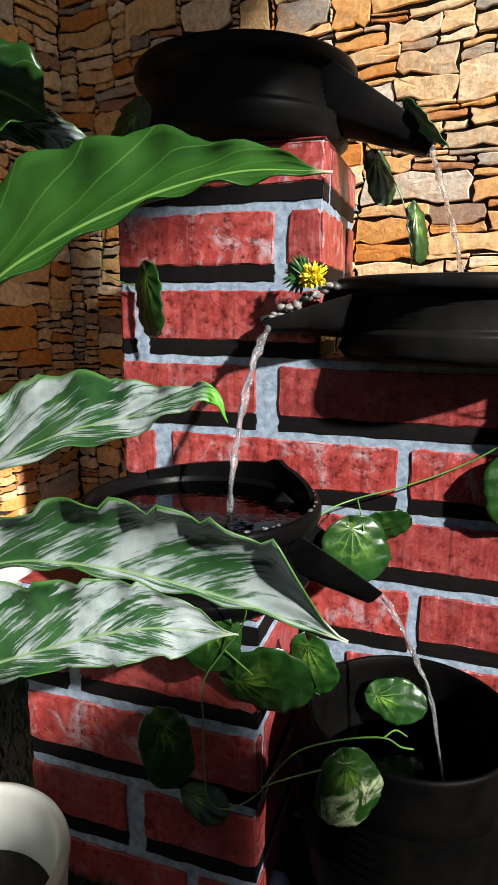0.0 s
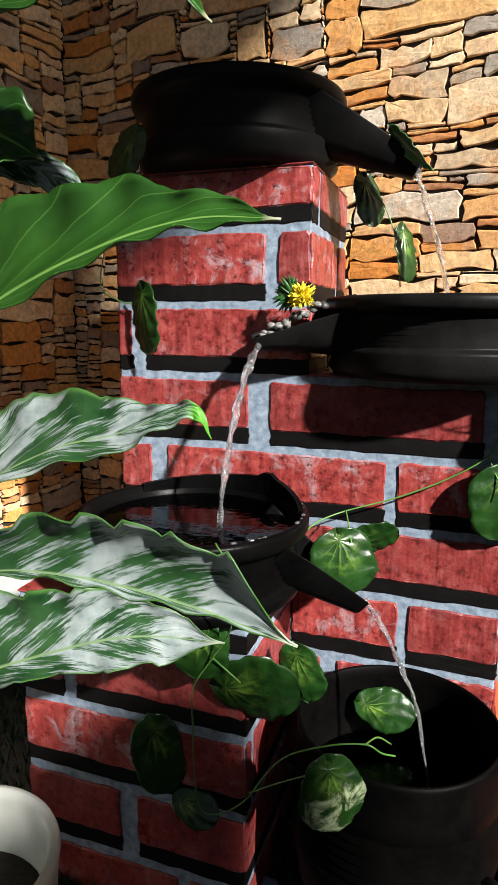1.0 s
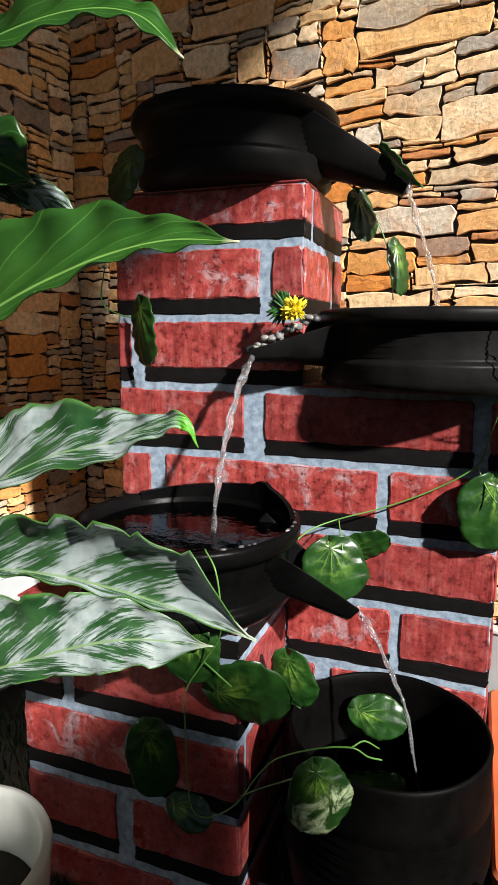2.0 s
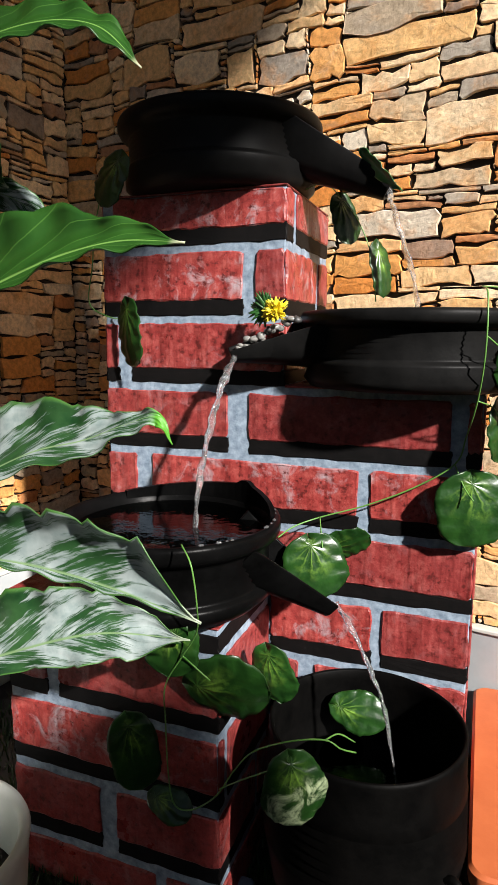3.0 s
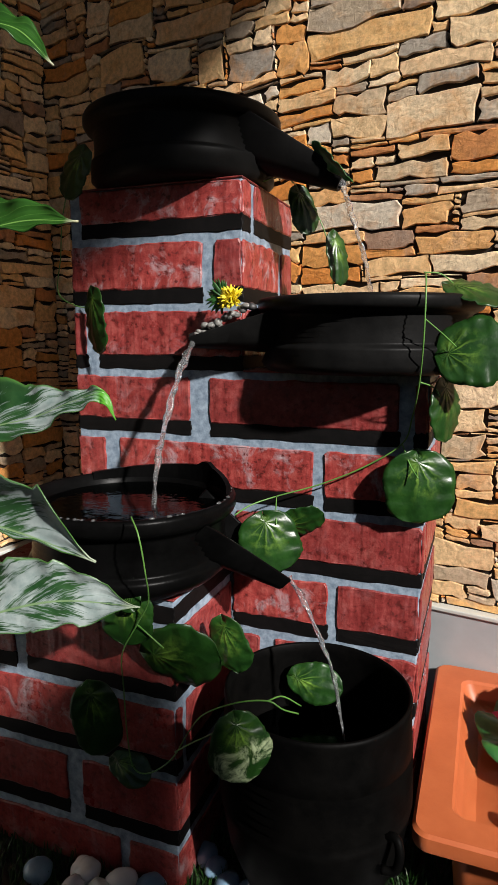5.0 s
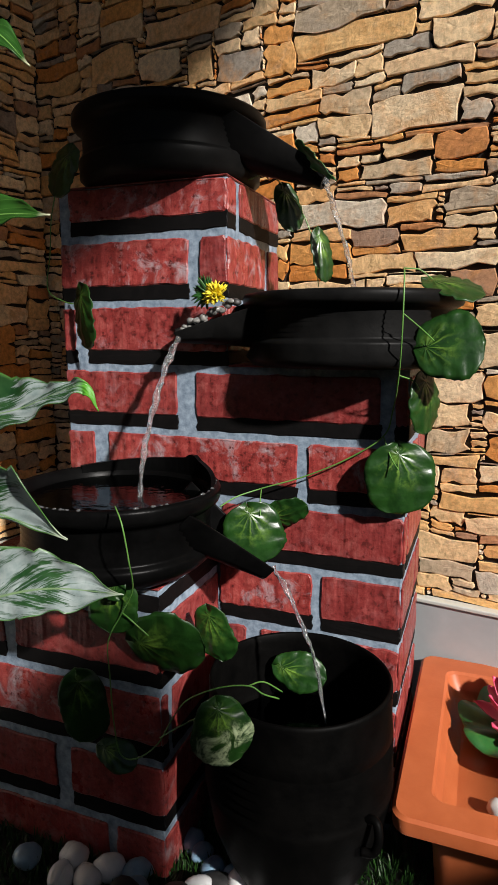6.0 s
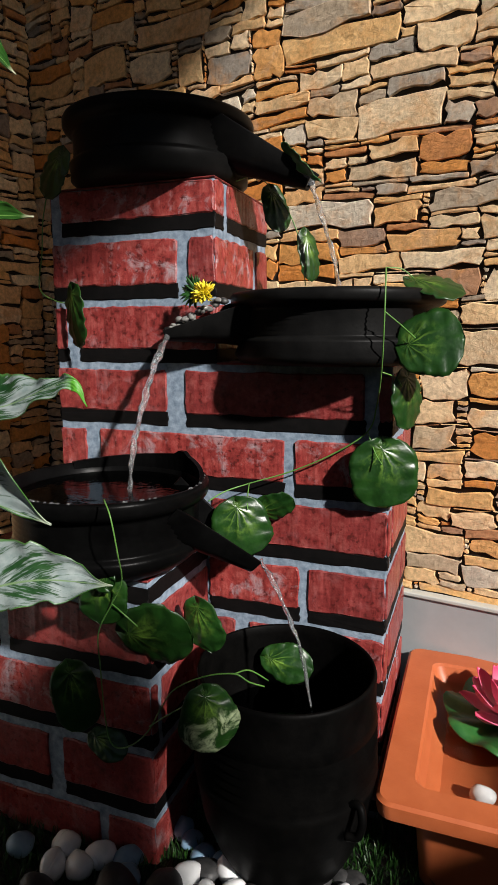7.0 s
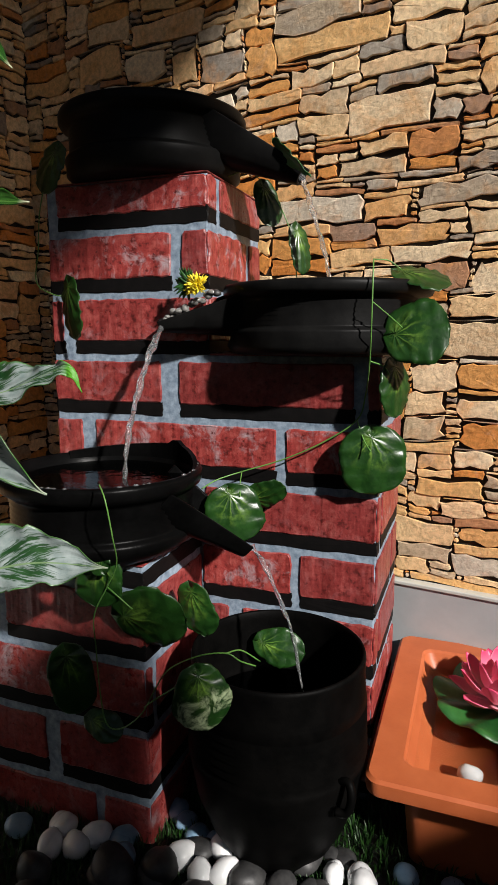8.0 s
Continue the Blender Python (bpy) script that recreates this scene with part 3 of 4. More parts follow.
bowl("black ridged ceramic bowl on top of the brick tower", (-0.055, 0.062, TTOP + 0.0022), 0.115, 0.080,
     ((0.036, 0.050, 0.782), (0.143, 0.062, 0.713), 0.086, 0.034, 0.068, 0.022, (0.0, -0.10, 1.0)), 0.062, 0.82)
bowl("black ridged ceramic bowl on the tower's step", (0.172, 0.048, TSTEP + 0.0022), 0.120, 0.077,
     ((0.100, 0.012, 0.5785), (-0.006, -0.034, 0.539), 0.096, 0.032, 0.072, 0.014, (0.0, -0.12, 1.0)), 0.055, 0.88)
low_bowl = bowl("wet black ceramic bowl on the low brick block", (-0.036, -0.112, LTOP + 0.0022), 0.108, 0.092,
     ((0.046, -0.106, 0.374), (0.119, -0.062, 0.299), 0.092, 0.034, 0.056, 0.020, (0.1, -0.1, 1.0)), 0.080, 0.62, M_WET)

# added raised strip: the low bowl's back rim and its shadow as one black shape
verts, faces = [], []
for i in range(25):
    f = i / 24
    a = radians(18 + 128 * f)
    rise = 0.015 * min(1.0, 3.2 * f) * (1 - 0.75 * max(0.0, f - 0.35) / 0.65) + (0.004 if 0.30 < f < 0.40 else 0.0)
    for r, z in ((0.098, 0.084), (0.098, 0.090 + rise), (0.103, 0.090 + rise), (0.103, 0.084)):
        verts.append((r * math.cos(a), r * math.sin(a), z))
for i in range(24):
    for k in range(4):
        faces.append((4 * i + k, 4 * i + (k + 1) % 4, 4 * i + 4 + (k + 1) % 4, 4 * i + 4 + k))
faces += [(0, 1, 2, 3), (99, 98, 97, 96)]
tagged(link_mesh("back_rim_and_shade", verts, faces, M_WET, low_bowl), "raised wet black strip added for the back rim and its shadow")
# drops on the rim
drop = bmesh.new()
bmesh.ops.create_icosphere(drop, subdivisions=2, radius=1)
drop_mesh = bpy.data.meshes.new("water_drop")
drop.to_mesh(drop_mesh)
drop.free()
drop_mesh.materials.append(M_FOAM)
drop_mesh.polygons.foreach_set("use_smooth", [True] * len(drop_mesh.polygons))
rg = random.Random(77)
for i in range(26):
    a, size = radians(rg.uniform(-110, 30)), rg.uniform(0.0008, 0.0022)
    ob = new("water_drop", drop_mesh)
    ob.parent = low_bowl
    ob.matrix_local = pose(0.103 * math.cos(a), 0.103 * math.sin(a), 0.0918) @ Matrix.Diagonal((size, size, size * 0.7, 1))
# curled flap of the printed sheet between the low block and the tower
verts, faces = [], []
for i in range(9):
    f = i / 8
    for k in range(5):
        g = k / 4
        verts.append((0.030 + 0.020 * f - 0.004 * g, -0.052 + 0.046 * g, LTOP + 0.003 + 0.020 * math.sin(math.pi * 0.62 * f) * (0.45 + 0.55 * g)))
for i in range(8):
    for k in range(4):
        faces.append((5 * i + k, 5 * i + 5 + k, 5 * i + 6 + k, 5 * i + 1 + k))
flap = link_mesh("sheet_flap", [Vector(v) - Vector((-0.09, -0.075, GROUND)) for v in verts], faces, M_BRICK, low, True)
md = flap.modifiers.new("thickness", "SOLIDIFY")
md.thickness = 0.001
tagged(flap, "curled orange-red flap of the printed sheet")

POT_UP = 0.010
pot = thing("fountain_pot", "round black ribbed clay pot standing before the tower", "pot", at=(0.158, -0.092, GROUND))
prof = [(0, 0), (0.050, 0), (0.057, 0.005), (0.075, 0.030), (0.088, 0.066), (0.095, 0.108)]
for i in range(13):
    prof.append((0.0968 - 0.0036 * (i % 2) - 0.00018 * i, 0.118 + i * 0.0045))
prof += [(0.0930, 0.183), (0.0922, 0.200), (0.0918, 0.212), (0.0922, 0.2185), (0.0912, 0.2218), (0.0893, 0.2225), (0.0876, 0.2205), (0.0866, 0.212), (0.0835, 0.12), (0.055, 0.03), (0, 0.026)]
prof = [(r_, z_ + POT_UP if z_ > 0.025 else z_) for r_, z_ in prof]
part("pot_body", lathe_bm(prof, 96, 0.0004), M_BLACKMATT, pot, smooth=True)
face_up(part("water_surface", lathe_bm([(0.0825, 0.160), (0.05, 0.1606), (0.025, 0.160), (0, 0.1606)], 64), M_DARKWATER, pot, "dark still water", smooth=True))
for k in range(2):
    v, f = tube([(0.088 - 0.0, -0.022, 0.128), (0.101, -0.024, 0.133), (0.106, -0.027, 0.120), (0.103, -0.03, 0.106), (0.092, -0.034, 0.104)], 0.0042, 18, 8)
    lug = link_mesh("handle", v, f, M_BLACKMATT, pot, True)
    lug.matrix_local = pose(0, 0, 0, 0, 0, -18 + 180 * k)

planter = thing("terracotta_planter", "rectangular terracotta planter filled with water on the grass", "planter", at=(0.385, 0.04, GROUND))
PX0, PX1, PY0, PY1, PZ = 0.256, 0.470, -0.119, 0.208, 0.086


def rounded(x0, y0, x1, y1, r, n=6):
    out = []
    for cx, cy, a0 in ((x1 - r, y1 - r, 0), (x0 + r, y1 - r, 90), (x0 + r, y0 + r, 180), (x1 - r, y0 + r, 270)):
        out += [(cx + r * math.cos(radians(a0 + 90 * i / n)), cy + r * math.sin(radians(a0 + 90 * i / n))) for i in range(n + 1)]
    return out


bm = bmesh.new()
levels = [(0.044, GROUND, 0.016), (0.042, GROUND + 0.002, 0.016), (0.034, PZ - 0.026, 0.018), (0.030, PZ - 0.020, 0.018), (0.001, PZ - 0.018, 0.016), (0.0, PZ - 0.013, 0.016),
          (0.0, PZ - 0.003, 0.016), (0.003, PZ, 0.016), (0.034, PZ, 0.014), (0.037, PZ - 0.003, 0.014), (0.040, PZ - 0.012, 0.014), (0.052, PZ - 0.036, 0.016), (0.058, PZ - 0.042, 0.016)]
rings = []
for inset, z, r in levels:
    rings.append([bm.verts.new((x - 0.385, y - 0.04, z - GROUND)) for x, y in rounded(PX0 + inset, PY0 + inset, PX1 - inset, PY1 - inset, r)])
for a, b in zip(rings, rings[1:]):
    for i in range(len(a)):
        j = (i + 1) % len(a)
        bm.faces.new((a[i], a[j], b[j], b[i]))
bm.faces.new(rings[-1])
bm.faces.new(list(reversed(rings[0])))
part("planter_body", bm, M_TERRA, planter, smooth=True).data.set_sharp_from_angle(angle=radians(20))
bm = bmesh.new()
bm.faces.new([bm.verts.new((x - 0.385, y - 0.04, PZ - 0.020 - GROUND)) for x, y in rounded(PX0 + 0.0432, PY0 + 0.0432, PX1 - 0.0432, PY1 - 0.0432, 0.014)])
wat = part("water_surface", bm, M_WATER, planter, "clear shallow water")
face_up(wat)
wat.visible_shadow = False

# ---- falling water ----


def stream(label, points, r0, r1, seed):
    rg = random.Random(seed)
    ph = [rg.uniform(0, 6.28) for _ in range(4)]

    def rad(s, a):
        return (r0 + (r1 - r0) * s) * (1 + 0.30 * math.sin(2 * a + 22 * s + ph[0]) + 0.22 * math.sin(a - 40 * s + ph[1]) + 0.15 * math.sin(75 * s + ph[2]))
    v, f = tube(points, rad, 90, 12)
    ob = link_mesh("falling_water", v, f, M_FOAM, None, True)
    return tagged(ob, label, "water", "streams of falling water")


stream("thin clear water stream falling from the top spout", [(0.134, 0.068, 0.708), (0.142, 0.068, 0.685), (0.157, 0.066, 0.642), (0.167, 0.063, 0.609), (0.174, 0.06, 0.570)], 0.0030, 0.0020, 1)
stream("twisting clear water stream falling into the low bowl", [(0.004, -0.043, 0.532), (-0.005, -0.058, 0.500), (-0.008, -0.080, 0.459), (-0.009, -0.100, 0.418), (-0.010, -0.112, 0.366)], 0.0036, 0.0024, 2)
stream("thin clear water stream falling into the pot", [(0.120, -0.066, 0.296), (0.139, -0.072, 0.272), (0.160, -0.082, 0.237), (0.175, -0.090, 0.205), (0.192, -0.096, 0.120)], 0.0026, 0.0013, 3)


# ---- ivy ----
def ivy_leaf(parent, centre, along, normal, size, seed, wide=0.95, material=M_IVY):
    c, d, n = Vector(centre), Vector(along).normalized(), Vector(normal).normalized()
    side = n.cross(d)
    ob = blade("leaf", c - d * (size * 0.5), c + d * (size * 0.5), side, size * wide, material, parent, "round", fold=-0.12, arch=0.05, wave=0.018, nu=18, nv=7, waves=9, seed=seed)
    return ob


vine = thing("ivy_vine", "glossy green ivy vine hanging from the middle bowl along the bricks", "vine", at=(0, 0, 0))
tube_part("stem", [(0.236, -0.02, 0.598), (0.241, -0.052, 0.588), (0.242, -0.06, 0.54), (0.238, -0.04, 0.496), (0.23, -0.012, 0.459), (0.221, -0.01, 0.431), (0.183, -0.01, 0.404),
                   (0.137, -0.012, 0.382), (0.092, -0.02, 0.367), (0.069, -0.04, 0.36), (0.058, -0.06, 0.353)], 0.0008, M_STEM, vine, 60)
for pts in ([(0.242, -0.06, 0.554), (0.258, -0.05, 0.54), (0.269, -0.04, 0.529)], [(0.238, -0.04, 0.496), (0.251, -0.03, 0.49), (0.257, -0.03, 0.481)],
            [(0.221, -0.01, 0.431), (0.231, -0.02, 0.411), (0.240, -0.03, 0.401)], [(0.091, -0.02, 0.367), (0.1, -0.05, 0.358), (0.104, -0.06, 0.348)],
            [(0.236, -0.02, 0.598), (0.25, -0.01, 0.597), (0.262, -0.005, 0.588)]):
    tube_part("leaf_stalk", pts, 0.0007, M_STEM, vine, 12)
ivy_leaf(vine, (0.098, -0.062, 0.326), (0.25, 0, -1), (0.35, -0.85, 0.40), 0.062, 1, 1.08)
ivy_leaf(vine, (0.2405, -0.014, 0.386), (0.10, 0, -1), (0.30, -0.95, 0.10), 0.071, 2, 1.05)
ivy_leaf(vine, (0.285, -0.035, 0.525), (0.75, 0, 0.1), (0.10, -0.9, 0.35), 0.060, 3, 1.15)
ivy_leaf(vine, (0.284, 0.000, 0.580), (0.95, 0.05, -0.25), (0.1, -0.45, 0.95), 0.058, 4, 0.9)
ivy_leaf(vine, (0.261, -0.018, 0.466), (0.05, 0, -1), (0.85, -0.55, 0.1), 0.060, 5, 0.75)
ivy_leaf(vine, (0.121, -0.020, 0.343), (0.8, 0, 0.35), (0.2, -0.8, -0.3), 0.050, 6, 0.7)

vine = thing("ivy_vine", "dark green ivy vine draped down the low brick block", "vine", at=(0, 0, 0))
tube_part("stem", [(0.028, -0.215, 0.391), (0.043, -0.229, 0.380), (0.044, -0.222, 0.346), (0.033, -0.2, 0.311), (0.015, -0.19, 0.282), (-0.005, -0.185, 0.247), (-0.008, -0.18, 0.208),
                   (-0.009, -0.175, 0.155), (-0.006, -0.17, 0.118), (0.013, -0.172, 0.119), (0.039, -0.175, 0.143), (0.059, -0.18, 0.178), (0.08, -0.19, 0.208),
                   (0.115, -0.2, 0.233), (0.143, -0.2, 0.241), (0.155, -0.195, 0.233), (0.164, -0.18, 0.222)], 0.0007, M_STEM, vine, 110)
for pts in ([(0.015, -0.19, 0.282), (0.02, -0.185, 0.274), (0.036, -0.18, 0.258)], [(0.043, -0.176, 0.152), (0.064, -0.185, 0.172), (0.104, -0.203, 0.208)],
            [(0.143, -0.2, 0.241), (0.15, -0.18, 0.235), (0.158, -0.15, 0.21)]):
    tube_part("leaf_stalk", pts, 0.0007, M_STEM, vine, 12)
ivy_leaf(vine, (0.120, -0.203, 0.192), (0.18, 0, -1), (0.50, -0.80, 0.30), 0.060, 11, 0.90, M_PALEIVY)
ivy_leaf(vine, (0.046, -0.160, 0.242), (0.9, 0.1, 0.05), (-0.25, -0.92, -0.30), 0.076, 12, 0.98)
ivy_leaf(vine, (0.069, -0.100, 0.226), (0.2, 0.2, -1), (0.1, -0.85, -0.5), 0.064, 13, 0.7)
ivy_leaf(vine, (0.003, -0.186, 0.283), (-0.15, 0, -1), (0.25, -0.95, -0.10), 0.052, 14, 0.95)
ivy_leaf(vine, (-0.048, -0.168, 0.158), (0.22, 0, -1), (0.60, -0.80, -0.10), 0.074, 15, 0.66)
ivy_leaf(vine, (-0.010, -0.168, 0.114), (0.9, 0, -0.25), (0.15, -0.75, 0.6), 0.044, 16, 0.7)
ivy_leaf(vine, (0.143, -0.032, 0.163), (0.95, 0.1, -0.15), (-0.35, -0.75, 0.35), 0.058, 17, 0.75)
ivy_leaf(vine, (0.004, -0.196, 0.318), (-0.5, 0, 0.8), (0.3, -0.9, -0.1), 0.042, 18, 0.7)

vine = thing("ivy_vine", "dark ivy sprig hanging beside the tower top", "vine", at=(0, 0, 0))
tube_part("stem", [(0.05, 0.05, 0.709), (0.062, 0.085, 0.722), (0.079, 0.1, 0.706), (0.101, 0.1, 0.676), (0.116, 0.1, 0.636), (0.121, 0.1, 0.592)], 0.0007, M_STEM, vine, 40)
ivy_leaf(vine, (0.083, 0.098, 0.683), (0.28, 0, -1), (0.65, -0.75, 0.1), 0.056, 21, 0.62)
ivy_leaf(vine, (0.125, 0.098, 0.626), (0.18, 0, -1), (0.80, -0.60, 0.1), 0.060, 22, 0.52)

vine = thing("ivy_vine", "dark ivy sprig clinging to the tower's shaded corner", "vine", at=(0, 0, 0))
tube_part("stem", [(-0.172, -0.006, 0.706), (-0.181, -0.007, 0.67), (-0.186, -0.006, 0.631), (-0.192, -0.006, 0.59), (-0.165, -0.01, 0.574), (-0.134, -0.014, 0.57)], 0.0007, M_STEM, vine, 40)
ivy_leaf(vine, (-0.129, -0.022, 0.553), (0.10, 0, -1), (-0.45, -0.85, -0.25), 0.072, 31, 0.66)
ivy_leaf(vine, (-0.137, -0.040, 0.712), (-0.55, 0, -1), (-0.4, -0.85, -0.3), 0.056, 32, 0.75)

vine = thing("spout_leaf", "curled green leaf stuck along the top spout", "leaf", at=(0, 0, 0))
blade("leaf", (0.110, 0.036, 0.742), (0.153, 0.044, 0.698), (0.45, -0.62, 0.5), 0.019, M_PAD, vine, "long", fold=0.4, arch=0.03, wave=0.02, seed=41)

# ---- yellow flower and pebbles on the middle spout ----
flower = thing("artificial_flower", "small yellow artificial dandelion with dark green leaves on the spout", "flower", at=(0.040, -0.030, 0.576))
rg = random.Random(5)
for i in range(46):
    a = rg.uniform(0, 6.28)
    e = rg.uniform(0.1, 1.45)
    d = Vector((math.cos(a) * math.cos(e), -abs(math.sin(e)) * 0.8 + math.sin(a) * math.cos(e) * 0.5, math.sin(a) * math.cos(e) * 0.8 + 0.1)).normalized()
    blade("petal", Vector((0.004, -0.002, 0.0)) + d * 0.002, Vector((0.004, -0.002, 0.0)) + d * rg.uniform(0.012, 0.017), d.cross(Vector((rg.uniform(-1, 1), 0.3, rg.uniform(-1, 1)))), 0.0042,
          M_YELLOW, flower, "petal", 0.2, 0.05, 0.0, 5, 1, thick=0.0003)
for i in range(22):
    a = rg.uniform(1.2, 4.6)
    d = Vector((math.cos(a), rg.uniform(-0.4, 0.4), math.sin(a))).normalized()
    blade("sepal", Vector((-0.006, 0.002, 0.002)), Vector((-0.006, 0.002, 0.002)) + d * rg.uniform(0.014, 0.022), d.cross(Vector((0.2, 1, rg.uniform(-1, 1)))), 0.004, M_DARKGREEN, flower, "petal", 0.2, 0.08, 0.0, 5, 1,
          thick=0.0003)


def pebble_mesh(seed, detail=3):
    rg = random.Random(seed)
    bm = bmesh.new()
    bmesh.ops.create_icosphere(bm, subdivisions=detail, radius=1)
    off = Vector((rg.uniform(-9, 9), rg.uniform(-9, 9), rg.uniform(-9, 9)))
    for v in bm.verts:
        v.co *= 1 + 0.22 * noise.noise(v.co * 0.8 + off) + 0.06 * noise.noise(v.co * 2.1 + off)
    me = bpy.data.meshes.new("pebble")
    bm.to_mesh(me)
    bm.free()
    me.polygons.foreach_set("use_smooth", [True] * len(me.polygons))
    return me


PEB = {}
for kind, material in (("white", M_WHITE), ("dark", M_DARK), ("blue", M_BLUE), ("grey", M_GREY)):
    PEB[kind] = []
    for s in range(5):
        me = pebble_mesh(s + len(kind) * 10)
        me.materials.append(material)
        PEB[kind].append(me)
PEB_LABEL = {"white": "smooth glossy white pebble on the ground", "dark": "smooth dark grey pebble on the ground", "blue": "smooth pale blue pebble on the ground", "grey": "small wet grey pebble"}


def pebble(kind, x, y, r, rg, z=None, label=None, tall=0.62):
    ob = new("pebble", rg.choice(PEB[kind]))
    sx, sy, sz = r * rg.uniform(0.95, 1.25), r * rg.uniform(0.8, 1.0), r * tall * rg.uniform(0.9, 1.15)
    zz = GROUND + sz * 0.88 if z is None else z
    ob.matrix_world = pose(x, y, zz, rg.uniform(-12, 12), rg.uniform(-12, 12), rg.uniform(0, 360)) @ Matrix.Diagonal((sx, sy, sz, 1))
    return tagged(ob, label or PEB_LABEL[kind], "pebble", kind + " pebbles")


rg = random.Random(3)
WHITE = [(-0.076, -0.166), (-0.029, -0.170), (-0.065, -0.196), (-0.044, -0.184), (0.073, -0.164), (0.112, -0.141), (0.102, -0.176), (0.124, -0.166), (0.155, -0.140), (0.231, -0.126), (0.258, -0.128)]
BLUE = [(-0.124, -0.185), (0.001, -0.162), (0.010, -0.178), (0.038, -0.097), (0.055, -0.109), (0.074, -0.122), (0.098, -0.126), (0.130, -0.135), (0.301, -0.103), (0.348, -0.104), (0.372, -0.112)]
DARKP = [(0.191, -0.120, 0.0250), (0.014, -0.202, 0.0240), (-0.062, -0.232, 0.0210), (0.058, -0.184, 0.0210), (0.088, -0.148, 0.0150), (0.149, -0.168, 0.0190), (0.317, -0.138, 0.0190), (0.223, -0.106, 0.0120),
         (0.110, -0.200, 0.0190), (0.185, -0.165, 0.0180), (0.225, -0.160, 0.0170)]
for x, y in WHITE:
    pebble("white", x, y, rg.uniform(0.0125, 0.0150), rg, tall=0.95)
for x, y in BLUE:
    pebble("blue", x, y, rg.uniform(0.011, 0.0135), rg, tall=0.75)
for x, y, r in DARKP:
    pebble("dark", x, y, r, rg, tall=0.72)
for i in range(46):
    a = rg.uniform(0, 6.28)
    e = rg.uniform(0.1, 1.45)
    d = Vector((math.cos(a) * math.cos(e), -abs(math.sin(e)) * 0.8 + math.sin(a) * math.cos(e) * 0.5, math.sin(a) * math.cos(e) * 0.8 + 0.1)).normalized()
    blade("petal", Vector((0.004, -0.002, 0.0)) + d * 0.002, Vector((0.004, -0.002, 0.0)) + d * rg.uniform(0.012, 0.017), d.cross(Vector((rg.uniform(-1, 1), 0.3, rg.uniform(-1, 1)))), 0.0042,
          M_YELLOW, flower, "petal", 0.2, 0.05, 0.0, 5, 1, thick=0.0003)
for i in range(22):
    a = rg.uniform(1.2, 4.6)
    d = Vector((math.cos(a), rg.uniform(-0.4, 0.4), math.sin(a))).normalized()
    blade("sepal", Vector((-0.006, 0.002, 0.002)), Vector((-0.006, 0.002, 0.002)) + d * rg.uniform(0.014, 0.022), d.cross(Vector((0.2, 1, rg.uniform(-1, 1)))), 0.004, M_DARKGREEN, flower, "petal", 0.2, 0.08, 0.0, 5, 1,
          thick=0.0003)


def pebble_mesh(seed, detail=3):
    rg = random.Random(seed)
    bm = bmesh.new()
    bmesh.ops.create_icosphere(bm, subdivisions=detail, radius=1)
    off = Vector((rg.uniform(-9, 9), rg.uniform(-9, 9), rg.uniform(-9, 9)))
    for v in bm.verts:
        v.co *= 1 + 0.22 * noise.noise(v.co * 0.8 + off) + 0.06 * noise.noise(v.co * 2.1 + off)
    me = bpy.data.meshes.new("pebble")
    bm.to_mesh(me)
    bm.free()
    me.polygons.foreach_set("use_smooth", [True] * len(me.polygons))
    return me


PEB = {}
for kind, material in (("white", M_WHITE), ("dark", M_DARK), ("blue", M_BLUE), ("grey", M_GREY)):
    PEB[kind] = []
    for s in range(5):
        me = pebble_mesh(s + len(kind) * 10)
        me.materials.append(material)
        PEB[kind].append(me)
PEB_LABEL = {"white": "smooth glossy white pebble on the ground", "dark": "smooth dark grey pebble on the ground", "blue": "smooth pale blue pebble on the ground", "grey": "small wet grey pebble"}


def pebble(kind, x, y, r, rg, z=None, label=None, tall=0.62):
    ob = new("pebble", rg.choice(PEB[kind]))
    sx, sy, sz = r * rg.uniform(0.95, 1.25), r * rg.uniform(0.8, 1.0), r * tall * rg.uniform(0.9, 1.15)
    zz = GROUND + sz * 0.88 if z is None else z
    ob.matrix_world = pose(x, y, zz, rg.uniform(-12, 12), rg.uniform(-12, 12), rg.uniform(0, 360)) @ Matrix.Diagonal((sx, sy, sz, 1))
    return tagged(ob, label or PEB_LABEL[kind], "pebble", kind + " pebbles")


rg = random.Random(3)
WHITE = [(-0.069, -0.168), (-0.025, -0.167), (-0.070, -0.195), (-0.041, -0.188), (0.074, -0.162), (0.104, -0.178), (0.112, -0.138), (0.126, -0.168), (0.155, -0.139), (0.231, -0.132), (0.262, -0.138)]
BLUE = [(0.132, -0.128), (-0.119, -0.186), (0.003, -0.158), (0.013, -0.180), (0.075, -0.124), (0.054, -0.112), (0.040, -0.100), (0.300, -0.142), (0.347, -0.145), (0.338, -0.165)]
DARKP = [(0.189, -0.198), (-0.059, -0.233), (0.008, -0.212), (0.055, -0.193), (0.090, -0.148), (0.150, -0.176), (0.176, -0.164), (0.236, -0.108), (0.105, -0.205), (0.214, -0.166), (0.150, -0.148)]
for x, y in WHITE:
    pebble("white", x, y, rg.uniform(0.0135, 0.0165), rg, tall=0.95)
for x, y in BLUE:
    pebble("blue", x, y, rg.uniform(0.012, 0.015), rg, tall=0.75)
for x, y in DARKP:
    pebble("dark", x, y, rg.uniform(0.014, 0.018), rg, tall=0.65)
for i in range(46):
    x, y = rg.uniform(-0.2, 0.45), rg.uniform(-0.34, -0.225)
    pebble(rg.choice(("dark", "dark", "dark", "blue")), x, y, rg.uniform(0.012, 0.02), rg)
